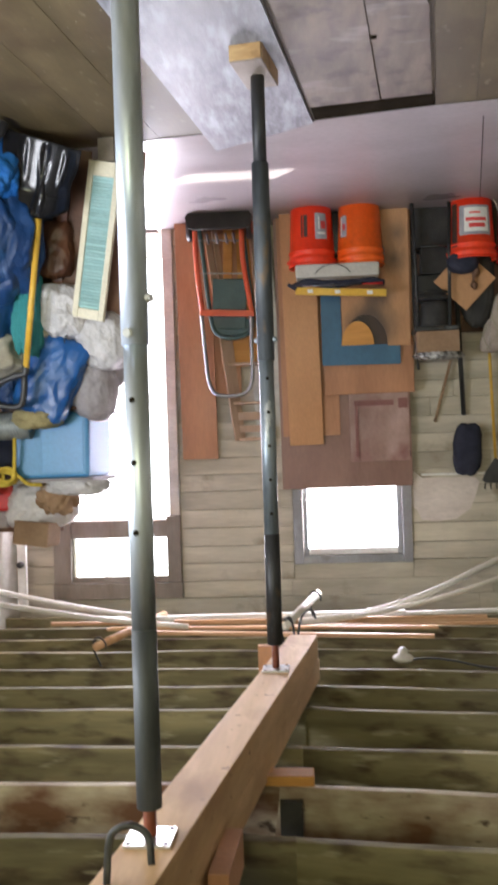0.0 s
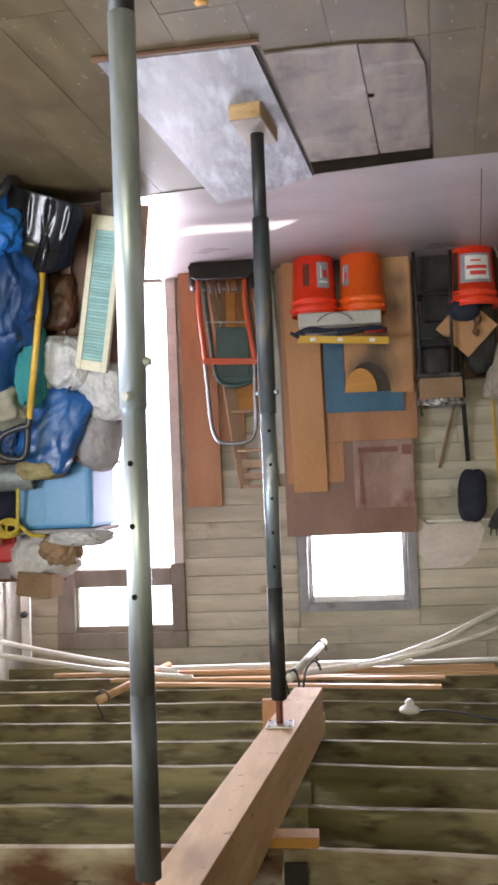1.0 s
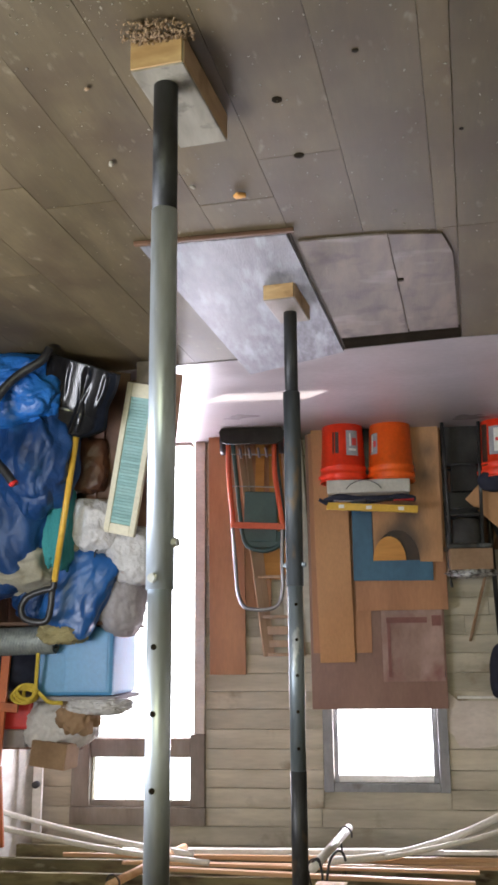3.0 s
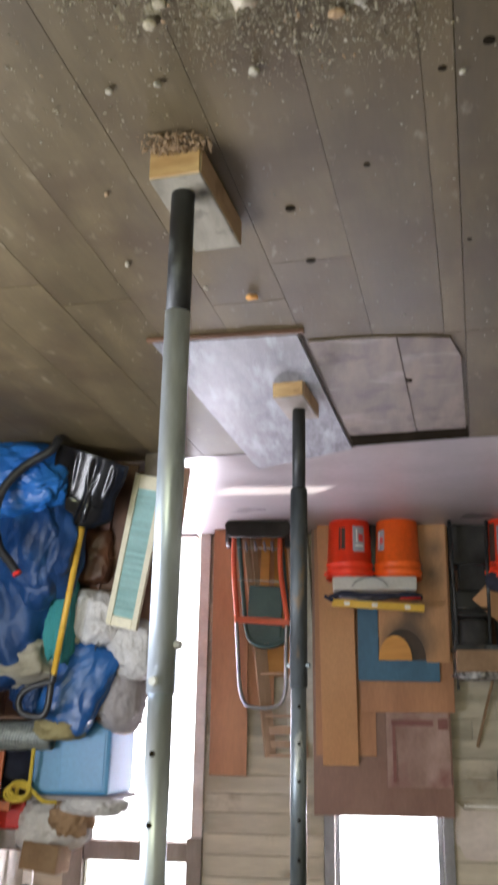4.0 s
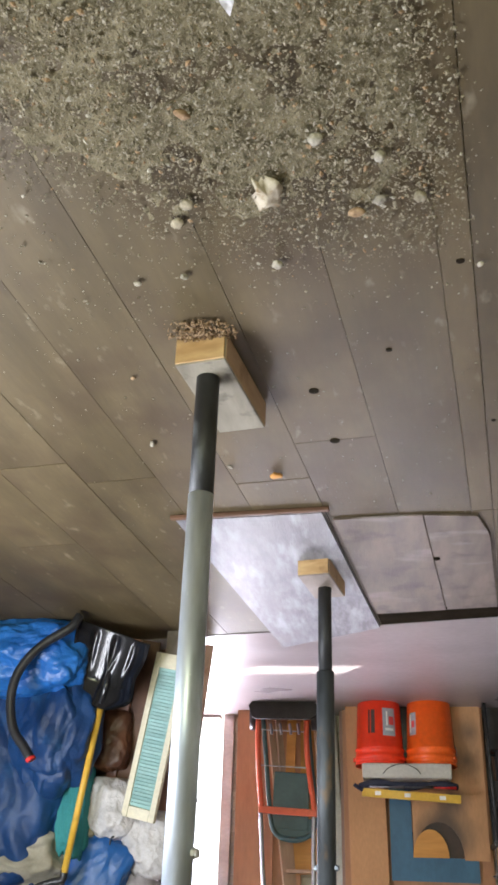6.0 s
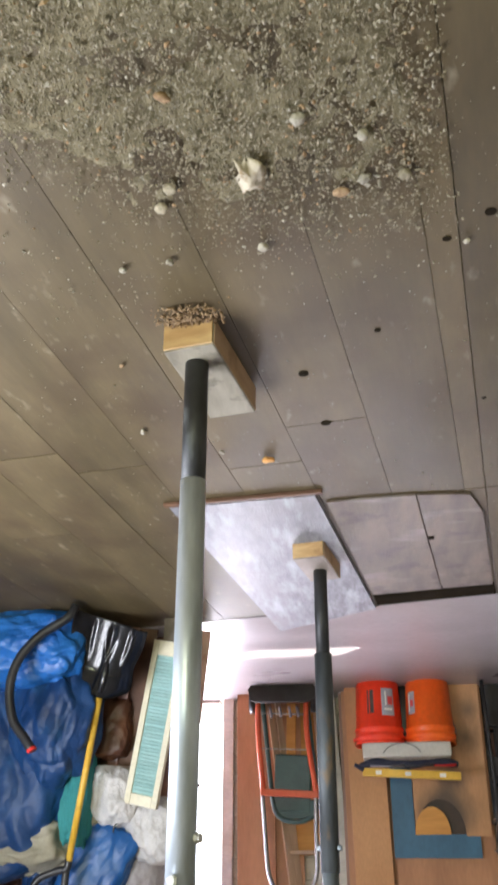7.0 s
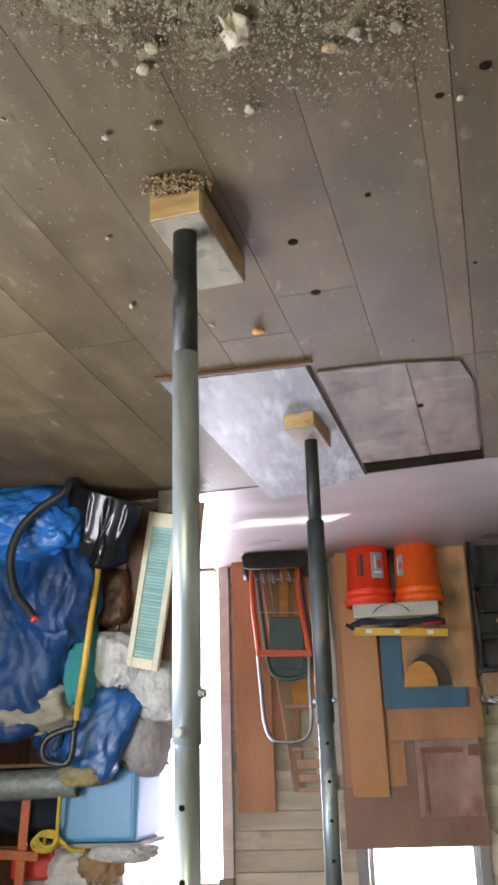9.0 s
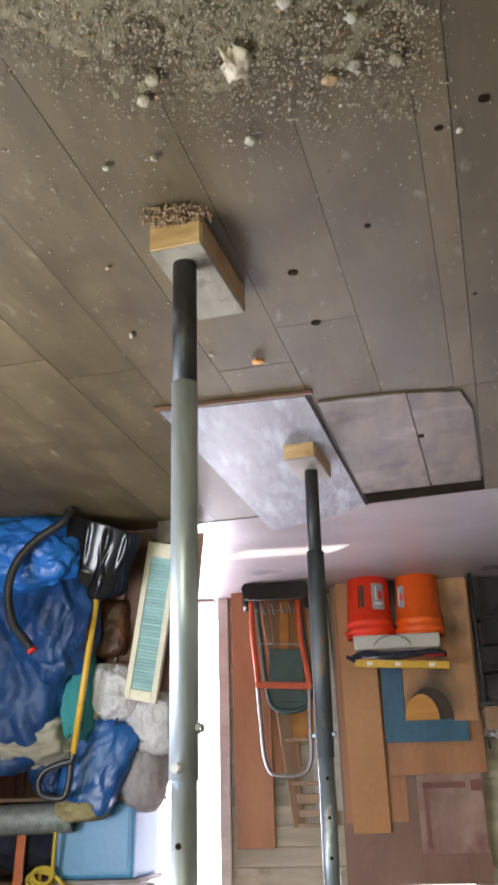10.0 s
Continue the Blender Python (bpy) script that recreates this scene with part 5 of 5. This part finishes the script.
for x, y in ((2.10, 4.60), (2.10, 5.45)):
    board("upright", (x - 0.02, y - 0.02, 0.0), (x + 0.02, y + 0.02, 2.0), DARK_WOOD, shelf, 0.003)
board("shelf_board", (1.24, 4.62, 1.272), (2.12, 5.47, 1.29), DARK_WOOD, shelf, 0.003)
board("shelf_board", (1.55, 4.80, 1.655), (2.12, 5.47, 1.673), DARK_WOOD, shelf, 0.003)
board("back_panel", (1.60, 5.485, 0.0), (2.13, 5.50, 1.98), DARK_WOOD, shelf, 0.002)
board("side_panel", (2.125, 4.2, 0.0), (2.14, 5.47, 1.98), DARK_WOOD, shelf, 0.002)
lump("dark_sack", "dark sack stuffed behind the mesh roll", "sack", (1.86, 5.0, 1.29), (0.46, 0.44, 0.34), NAVY, seed=31.0, sub=5)
roll = thing("mesh_roll", "roll of grey wire mesh lying on the rack", "mesh roll", (1.7, 4.62, 1.29))
bm = bmesh.new()
tube(bm, (1.505, 4.62, 1.362), (2.05, 4.62, 1.375), 0.068, seg=40, caps=False)
for r in (0.066, 0.05, 0.03):
    sweep(bm, [Vector((1.505, 4.62 + r * math.cos(a), 1.362 + r * math.sin(a))) for a in np.linspace(0, 2 * math.pi, 28, endpoint=False)], 0.003, 6, True)
put("roll", bm, MESH_METAL, roll, "", True)
bm = bmesh.new()
for k in range(34):
    x = 1.51 + 0.016 * k
    sweep(bm, [Vector((x + 0.008 * math.sin(3 * a), 4.62 + 0.070 * math.cos(a), 1.362 + (x - 1.505) * 0.024 + 0.070 * math.sin(a))) for a in np.linspace(0, 2 * math.pi, 18, endpoint=False)], 0.0016, 4, True)
tagged(put("wire_winding", bm, MESH_METAL, roll), kind="stuff")
tote = thing("tote_bin", "pale blue plastic tote bin with a grey lid", "bin", (1.4, 4.85, 1.29))
bm = bmesh.new()
box(bm, (1.42, 4.93, 1.467), (0.40, 0.50, 0.345), None, 0.02)
put("body", bm, PALE_BLUE, tote)
bm = bmesh.new()
box(bm, (1.36, 4.680, 1.467), (0.22, 0.006, 0.29), None, 0.002)
put("raised_panel", bm, PALE_BLUE, tote)
bm = bmesh.new()
box(bm, (1.415, 4.93, 1.653), (0.43, 0.53, 0.024), None, 0.008)
put("lid", bm, BAG_GREY, tote, "grey lid")
lump("twine_hank", "hank of straw-coloured twine on the mesh roll", "twine", (1.44, 4.56, 1.29), (0.20, 0.13, 0.09), STRAW, seed=17.7, sub=5, folds=0.3, fine=0.15, creases=6)
bm = bmesh.new()
for k in range(3):
    sweep(bm, [Vector((1.64 + 0.012 * k + (0.05 + 0.008 * k) * math.cos(a), 4.61 + 0.012 * k + 0.012 * math.sin(2 * a + k), 1.615 + 0.01 * k + 0.035 * math.sin(a))) for a in np.linspace(0, 2 * math.pi, 22, endpoint=False)], 0.009, 8, True)
sweep(bm, smooth_path([(1.585, 4.60, 1.42), (1.592, 4.61, 1.52), (1.60, 4.62, 1.60), (1.62, 4.63, 1.65), (1.66, 4.64, 1.655), (1.67, 4.66, 1.61), (1.63, 4.64, 1.59), (1.57, 4.62, 1.63), (1.53, 4.63, 1.665), (1.47, 4.66, 1.672)]), 0.010, 10)
tagged(put("yellow_rope", bm, ROPE, smooth=True), "loops of yellow rope hanging on the bin", "rope")
lump("brown_paper", "crumpled brown paper on the bin lid", "paper", (1.425, 4.78, 1.665), (0.17, 0.16, 0.16), PAPER, seed=19.1, sub=5, folds=0.2, fine=0.05, facets=0.35, creases=2.4)
lump("plastic_bag", "white paper sack lying on the bin", "bag", (1.56, 4.95, 1.67), (0.36, 0.30, 0.26), BAG_WHITE, seed=20.8, facets=0.06, sub=5, folds=0.2, group="bags")
lump("torn_sheet", "torn white polythene sheet drooping from the lid", "sheet", (1.30, 4.72, 1.655), (0.28, 0.18, 0.07), BAG_WHITE, seed=22.3, sub=5, folds=0.3, fine=0.15, creases=5)
bm = bmesh.new()
box(bm, (0, 0, 0), (0.20, 0.16, 0.13), pose(1.565, 4.86, 1.935, 0, 6, 8), 0.008)
tagged(put("cardboard_box", bm, PAPER), "battered brown cardboard box topping the heap", "box")
saw = thing("orange_frame", "orange painted sawhorse frame hanging on the rack", "sawhorse", (1.9, 4.75, 1.4))
for a, b in (((1.80, 4.74, 1.40), (1.83, 4.74, 1.98)), ((1.98, 4.715, 1.68), (1.72, 4.715, 1.70)), ((1.80, 4.70, 1.98), (1.768, 4.70, 2.36))):
    bm = bmesh.new()
    bar(bm, a, b, 0.022, 0.045 if b[2] < 2.1 else 0.026, 0.004)
    put("bar", bm, RACK_ORANGE, saw)
bm = bmesh.new()
box(bm, (1.80, 4.92, 1.745), (0.22, 0.16, 0.14), None, 0.015)
tagged(put("red_case", bm, RED_BOX), "bright red plastic case on the rack", "case")
bm = bmesh.new()
box(bm, (1.80, 4.92, 1.862), (0.15, 0.13, 0.09), None, 0.01)
tagged(put("grey_case", bm, BAG_GREY), "small dark grey case on the red case", "case")
wb = thing("white_batten", "white painted batten with a black clip beside the door", "batten", (1.99, 5.95, 1.9))
board("batten", (2.00, 5.97, 0.0), (2.06, 6.0, 2.55), WHITE_PAINT, wb, 0.004)
bm = bmesh.new()
tube(bm, (2.03, 5.97, 2.24), (2.03, 5.93, 2.24), 0.022, seg=14)
put("clip", bm, BLACK_RUBBER, wb, "black clip", True)

# ---- under the joists: pipes, laths, hooks, lamp holder ----
for pts, r, lab in ((((0.90, 5.22, 2.485), (1.30, 5.34, 2.455), (1.75, 5.50, 2.405), (2.12, 5.62, 2.35)), 0.016, "white plastic pipe hung under the joists"),
                    (((0.80, 5.12, 2.505), (1.30, 5.22, 2.475), (1.75, 5.33, 2.43), (2.12, 5.42, 2.39)), 0.016, "white plastic pipe hung under the joists"),
                    (((0.18, 5.25, 2.515), (-0.20, 5.36, 2.49), (-0.60, 5.62, 2.42), (-1.00, 5.98, 2.31), (-1.30, 6.18, 2.22)), 0.021, "long white plastic pipe bending down to the wall"),
                    (((-0.12, 5.30, 2.50), (-0.30, 5.36, 2.48), (-0.70, 5.52, 2.42), (-1.15, 5.85, 2.34)), 0.014, "thin white plastic pipe bending down to the wall")):
    bm = bmesh.new()
    sweep(bm, smooth_path(pts), r, 12)
    tagged(put("plastic_pipe", bm, PVC, smooth=True), lab, "pipe", "hung pipes")
for a, b, w, h, mt, lab in (((1.65, 5.34, 2.52), (-0.90, 5.42, 2.53), 0.03, 0.02, LATH, "long orange wooden lath under the joists"),
                            ((1.30, 5.28, 2.545), (-1.05, 5.30, 2.545), 0.028, 0.016, LATH, "long orange wooden lath under the joists"),
                            ((1.05, 5.10, 2.53), (-0.545, 4.96, 2.545), 0.04, 0.02, LATH, "pale wooden lath under the joists"),
                            ((1.25, 5.16, 2.515), (-0.58, 5.08, 2.52), 0.03, 0.016, LATH, "thin orange wooden lath under the joists"),
                            ((0.9, 5.44, 2.545), (-1.25, 5.40, 2.55), 0.03, 0.016, LATH, "thin orange wooden lath under the joists"),
                            ((1.35, 5.47, 2.52), (-0.45, 5.62, 2.53), 0.05, 0.022, WHITE_PAINT, "white painted strip under the joists"),
                            ((1.20, 5.60, 2.56), (-1.3, 5.80, 2.56), 0.04, 0.02, WHITE_PAINT, "white painted strip under the joists")):
    stud("wood_lath", lab, a, b, w, h, mt)["category"] = "lath"
for a, b, r, mt, lab in (((1.20, 4.62, 2.505), (0.98, 5.40, 2.485), 0.021, LATH, "wooden dowel tied under the joists"), ((0.238, 4.72, 2.435), (0.07, 5.40, 2.375), 0.022, PVC, "short white pipe tied under the joists")):
    bm = bmesh.new()
    tube(bm, a, b, r, seg=18)
    tagged(put("dowel", bm, mt, smooth=True), lab, "dowel")
for x, y, z in ((1.19, 4.66, 2.50), (0.228, 4.75, 2.435), (0.085, 5.30, 2.385)):
    bm = bmesh.new()
    sweep(bm, smooth_path([(x, y + 0.02, 2.62), (x + 0.03, y, z + 0.03), (x + 0.028, y, z - 0.02), (x, y, z - 0.035), (x - 0.028, y, z - 0.01), (x - 0.03, y, z + 0.02)]), 0.005, 8)
    tagged(put("wire_hook", bm, DARK_STEEL, smooth=True), "dark wire hook holding pipes under the joists", "hook", "wire hooks")
for pts in (((0.235, 4.62, 2.385), (0.205, 4.60, 2.368), (0.188, 4.59, 2.427), (0.182, 4.55, 2.48), (0.15, 4.50, 2.50), (0.14, 4.45, 2.52)), ((0.18, 4.60, 2.62), (0.158, 4.60, 2.40), (0.12, 4.60, 2.335), (0.09, 4.60, 2.34), (0.078, 4.60, 2.375))):
    bm = bmesh.new()
    sweep(bm, smooth_path(pts), 0.006, 8)
    tagged(put("wire_hook", bm, DARK_STEEL, smooth=True), "bent dark wire hook at the beam end", "hook", "wire hooks")
bm = bmesh.new()
sweep(bm, smooth_path([(0.367, 1.74, 2.31), (0.374, 1.75, 2.262), (0.40, 1.75, 2.241), (0.431, 1.75, 2.244), (0.45, 1.75, 2.267), (0.457, 1.75, 2.33), (0.46, 1.75, 2.372)]), 0.0075, 10)
tagged(put("wire_hook", bm, DARK_STEEL, smooth=True), "bent steel rod hook beside the post head", "hook", "wire hooks")
lamp = thing("lamp_holder", "white porcelain lamp holder fixed under a joist", "lamp holder", (-0.35, 4.64, 2.60))
LM = pose(-0.35, 4.64, 2.60, 180, 0, 0)
bm = bmesh.new()
lathe(bm, ((0, 0), (0.042, 0), (0.052, 0.008), (0.052, 0.02), (0.036, 0.032), (0.024, 0.036), (0.021, 0.06), (0, 0.06)), 28)
put("base", bm, PORCELAIN, lamp, "", True, LM)
bm = bmesh.new()
lathe(bm, ((0.012, 0.061), (0.013, 0.068), (0.0, 0.069)), 16)
put("socket", bm, ZINC, lamp, "", True, LM)
bm = bmesh.new()
sweep(bm, smooth_path([(-0.40, 4.63, 2.59), (-0.48, 4.58, 2.575), (-0.58, 4.50, 2.57), (-0.70, 4.42, 2.58), (-0.95, 4.30, 2.59)]), 0.006, 8)
put("cable", bm, BLACK_RUBBER, lamp, "black cable", True)

# ---- floor boards and wall planks, pieces on their own ----
R = pose(0, 0, 0, 0, 0, PLANK_TURN)
edges = [0.04 + 0.2485 * k for k in range(-13, 12)]
rnd = random.Random(7)
cuts_all = {}
for k, (u0, u1) in enumerate(zip(edges, edges[1:])):
    if abs(u0 - 0.04) < 1e-6 or abs(u1 - 0.04) < 1e-6:
        cuts = [-2.6, 3.02, 6.1]
    else:
        cuts = [-2.6, 1.0 + rnd.uniform(-1.6, 0.2), 2.55 + rnd.uniform(-0.15, 0.9), 4.6 + rnd.uniform(-0.4, 0.6), 6.6]
    for v0, v1 in zip(cuts, cuts[1:]):
        # clip the run of the board to the room
        pieces = [(u0, u1)] if abs(u1 - 0.04) > 1e-6 else [(u0, u1 - 0.0714), (u1 - 0.0706, u1)]
        for a, b in pieces:
            mid = R @ Vector(((a + b) / 2, (v0 + v1) / 2, 0))
            if not (SIDE_W - 0.3 < mid.x < SIDE_E + 0.3):
                continue
            bm = bmesh.new()
            lift = rnd.uniform(-0.0022, 0.0)
            box(bm, (0, 0, -0.0125), (b - a - 0.0014, v1 - v0 - 0.002, 0.025), None, 0.0)
            M = R @ Matrix.Translation(((a + b) / 2, (v0 + v1) / 2, lift))
            inv = M.inverted()
            for co, no in (((SIDE_W, 0, 0), (-1, 0, 0)), ((SIDE_E, 0, 0), (1, 0, 0)), ((0, BACK, 0), (0, -1, 0)), ((0, FAR, 0), (0, 1, 0))):
                cut = bmesh.ops.bisect_plane(bm, geom=bm.verts[:] + bm.edges[:] + bm.faces[:], plane_co=inv @ Vector(co), plane_no=inv.to_3x3() @ Vector(no), clear_outer=True)
                edges = [e for e in bm.edges if e.is_boundary]
                if edges:
                    bmesh.ops.holes_fill(bm, edges=edges)
            if bm.faces:
                put("floor_board", bm, FLOOR_WOOD, floor, m=M)

rnd = random.Random(3)
z = 0.0
holes = [DOOR, TRANSOM, WINDOW]
while z < 2.62:
    h = 0.118 + rnd.uniform(-0.006, 0.01)
    solid = [(SIDE_W, SIDE_E)]
    for hx0, hx1, hz0, hz1 in ((1.00, 1.885, -1, 2.52), (W0 - 0.066, W1 + 0.066, WZ0 - 0.03, WZ1 + 0.076)):
        if z + h > hz0 + 0.001 and z < hz1 - 0.001:
            solid = [s for a, b in solid for s in ((a, min(b, hx0)), (max(a, hx1), b)) if s[1] - s[0] > 0.02]
    for a, b in solid:
        xs = [a]
        while b - xs[-1] > 1.9:
            xs.append(xs[-1] + rnd.uniform(0.7, 1.7))
        xs.append(b)
        for p, q in zip(xs, xs[1:]):
            bm = bmesh.new()
            box(bm, (0, 0, 0), (q - p - 0.003, 0.018, h - 0.005), None, 0.003)
            put("plank", bm, WALL_WOOD, wall_north, m=Matrix.Translation(((p + q) / 2, FAR + 0.009 + rnd.uniform(-0.002, 0.002), z + h / 2)))
    z += h

# ---- dirt, stones and scraps on the floor ----
bm = bmesh.new()
n = 110
g = []
for j in range(n + 1):
    rowv = []
    for i in range(n + 1):
        u, v = -0.09 + 1.1 * i / n, 0.45 + 1.45 * j / n
        p = R @ Vector((u, v, 0))
        d = min((u + 0.0) / 0.08, 1.0, (0.95 - u) / 0.35)
        far_edge = 1.50 + 0.10 * noise.noise(Vector((u * 3, 0.3, 1.0))) - 0.9 * max(0, u - 0.42) ** 1.4
        e = min(d, (far_edge - v) / 0.35)
        hgt = 0.010 * min(e, 0.6) - 0.0058 + 0.006 * noise.noise(Vector((u * 9, v * 9, 2))) + 0.004 * noise.noise(Vector((u * 30, v * 30, 5))) + 0.002 * noise.noise(Vector((u * 80, v * 80, 9)))
        rowv.append(bm.verts.new((p.x, p.y, max(-0.012, min(hgt, 0.014)))))
    g.append(rowv)
for a, b in zip(g, g[1:]):
    for i in range(n):
        bm.faces.new((a[i], a[i + 1], b[i + 1], b[i]))
tagged(put("swept_dirt", bm, DIRT, smooth=True), "swept grey-brown dirt and grit on the floor", "dirt", kind="stuff")


def pebbles(name, label, count, spread, size, material, seed):
    r = random.Random(seed)
    verts, faces = [], []
    base = [(1, 0, 0), (-1, 0, 0), (0, 1, 0), (0, -1, 0), (0, 0, 1), (0, 0, -1)]
    tri = [(0, 2, 4), (2, 1, 4), (1, 3, 4), (3, 0, 4), (2, 0, 5), (1, 2, 5), (3, 1, 5), (0, 3, 5)]
    for _ in range(count):
        p = spread(r)
        s = size(r)
        q = Euler((r.uniform(-0.5, 0.5), r.uniform(-0.5, 0.5), r.uniform(0, 6.3))).to_matrix()
        k = len(verts)
        sx, sy, sz = s * r.uniform(0.7, 1.5), s * r.uniform(0.6, 1.0), s * r.uniform(0.35, 0.8)
        for b in base:
            w = q @ Vector((b[0] * sx * r.uniform(0.8, 1.15), b[1] * sy * r.uniform(0.8, 1.15), b[2] * sz))
            verts.append((p[0] + w.x, p[1] + w.y, p[2] + w.z))
        faces += [(k + a, k + b, k + c) for a, b, c in tri]
    me = bpy.data.meshes.new(name)
    me.from_pydata(verts, [], faces)
    me.materials.append(material)
    return tagged(new(name, me), label, "grit", kind="stuff")


def in_heap(r):
    while True:
        u, v = r.uniform(-0.06, 0.95), r.uniform(0.5, 1.75)
        if r.random() < min(1, max(0.03, (1.66 - v - 0.9 * max(0, u - 0.42)) / 0.35)) and r.random() < min(1, max(0.05, (u + 0.05) / 0.08)):
            p = R @ Vector((u, v, 0))
            return (p.x, p.y, 0.009)


def on_floor(r):
    u, v = r.uniform(-0.35, 1.25), 1.2 + 2.0 * r.random() ** 1.6
    p = R @ Vector((u, v, 0))
    return (p.x, p.y, 0.0015)


pebbles("fine_grit", "fine grey and brown grit swept together", 34000, in_heap, lambda r: 0.0011 + 0.0040 * r.random() ** 3, PEBBLE, 1)
pebbles("pale_grit", "pale plaster crumbs among the dirt", 1100, in_heap, lambda r: 0.0014 + 0.0055 * r.random() ** 4, PALE_STONE, 2)
pebbles("rusty_grit", "orange-brown chips among the dirt", 1100, in_heap, lambda r: 0.0016 + 0.006 * r.random() ** 4, RUSTY_CHIP, 3)
pebbles("floor_specks", "pale specks scattered over the floor boards", 900, on_floor, lambda r: 0.0011 + 0.0034 * r.random() ** 3, PALE_STONE, 4)


def by_block(r):
    return (min(0.50, max(0.33, r.gauss(0.415, 0.042))), 1.876 - 0.07 * r.random() ** 2, 0.003 + 0.016 * r.random() ** 2)


pebbles("bark_crumbs", "brown crumbs heaped at the timber pad", 520, by_block, lambda r: 0.0022 + 0.0052 * r.random() ** 2, RUSTY_CHIP, 5)


def stone(label, x, y, s, material, seed, category="stone"):
    bm = bmesh.new()
    crumple(bm, s, sub=3, folds=0.3, fine=0.1, seed=seed, square=2.2)
    tagged(put("stone" if category == "stone" else "wood_chip", bm, material, smooth=True, m=pose(x, y, 0.004, 0, 0, seed * 40)), label, category)



seam = thing("floor_seam", "thin dark joint between two floor sheets", "joint", (-0.9, 5.1, 0.004))
tagged(seam, "thin dark joint between two floor sheets", "joint", kind="structure")
bm = bmesh.new()
bar(bm, (-0.78, 4.35, 0.0044), (-1.005, 5.80, 0.0044), 0.004, 0.0012)
put("dark_line", bm, HOLE, seam)
for lab, x, y, s, mt, sd in (("pale oval pebble on the dirt", -0.031, 1.43, (0.028, 0.018, 0.012), PALE_STONE, 1.0), ("whitish plaster crumb on the dirt", -0.032, 1.312, (0.022, 0.02, 0.014), PALE_STONE, 2.0),
                            ("grey round pebble on the dirt", 0.361, 1.404, (0.024, 0.024, 0.012), PEBBLE, 3.0), ("pale pebble at the edge of the dirt", 0.197, 1.61, (0.02, 0.022, 0.014), PALE_STONE, 4.0),
                            ("pale lump among the dirt", 0.086, 1.255, (0.026, 0.022, 0.016), PALE_STONE, 5.0), ("grey flat stone on the dirt", 0.392, 1.459, (0.028, 0.022, 0.010), PEBBLE, 6.0),
                            ("greenish grey pebble on the dirt", -0.111, 1.429, (0.026, 0.022, 0.014), PEBBLE, 7.0), ("small pale stone on the boards", 0.413, 1.635, (0.016, 0.014, 0.01), PALE_STONE, 8.0),
                            ("small pale stone on the boards", 0.526, 1.649, (0.015, 0.013, 0.009), PALE_STONE, 9.0), ("white crumb on the boards", -0.247, 1.656, (0.014, 0.011, 0.008), PALE_STONE, 10.0),
                            ("white plaster crumb on the boards", 0.672, 2.421, (0.028, 0.012, 0.008), PALE_STONE, 11.0), ("white plaster crumb on the boards", 0.457, 2.59, (0.02, 0.012, 0.008), PALE_STONE, 12.0)):
    stone(lab, x, y, s, mt, sd)
for lab, x, y, s, sd in (("orange brown chip on the dirt", 0.017, 1.462, (0.022, 0.028, 0.012), 2.5), ("rusty brown chip among the grit", 0.323, 1.172, (0.026, 0.018, 0.012), 3.5), ("orange wood chip on the boards", 0.318, 2.66, (0.034, 0.028, 0.014), 4.5), ("tiny brown chip on the boards", 0.638, 2.049, (0.014, 0.01, 0.006), 5.5)):
    stone(lab, x, y, s, RUSTY_CHIP if "wood" not in lab else PEG_WOOD, sd, "chip")

# torn scrap of cream paper
bm = bmesh.new()
outline = ((0.222, 1.335), (0.212, 1.365), (0.228, 1.40), (0.214, 1.435), (0.198, 1.415), (0.168, 1.425), (0.160, 1.372), (0.165, 1.345), (0.196, 1.338), (0.206, 1.352))
cen = bm.verts.new((0.19, 1.38, 0.034))
ring = [bm.verts.new((x, y, 0.020 + 0.012 * math.sin(i * 2.1))) for i, (x, y) in enumerate(outline)]
for i in range(len(ring)):
    bm.faces.new((cen, ring[i], ring[(i + 1) % len(ring)]))
bmesh.ops.subdivide_edges(bm, edges=bm.edges[:], cuts=2, use_grid_fill=True)
for v in bm.verts:
    v.co.z += 0.008 * noise.noise(v.co * 60) - 0.006
bmesh.ops.solidify(bm, geom=bm.faces[:], thickness=0.0015)
tagged(put("paper_scrap", bm, SCRAP, smooth=True), "torn crumpled scrap of cream paper on the dirt", "paper scrap")
bm = bmesh.new()
prism(bm, ((-0.016, 0.0), (0.016, 0.0), (0.010, 0.05), (0.0, 0.075), (-0.012, 0.05)), -0.001, 0.001)
tagged(put("plastic_shard", bm, BAG_WHITE, m=pose(0.208, 0.90, 0.016, -88, 0, 4)), "pointed shard of white plastic on the dirt", "shard")
for x, y, r in ((0.159, 2.168, 0.013), (0.118, 2.458, 0.0135), (-0.204, 1.651, 0.008), (-0.046, 1.986, 0.007), (-0.292, 1.576, 0.012), (-0.34, 2.37, 0.006), (-0.22, 3.42, 0.010)):
    bm = bmesh.new()
    seg = 14
    tube(bm, (0, 0, -0.01), (0, 0, 0.0012 if y < 3 else 0.0152), r, seg=seg)
    for v in bm.verts:
        v.co.x *= 1.15 + 0.1 * math.sin(r * 900)
    tagged(put("knot_hole", bm, HOLE, m=pose(x, y, 0)), "dark knot hole in the floor boards", "knot hole", "knot holes")
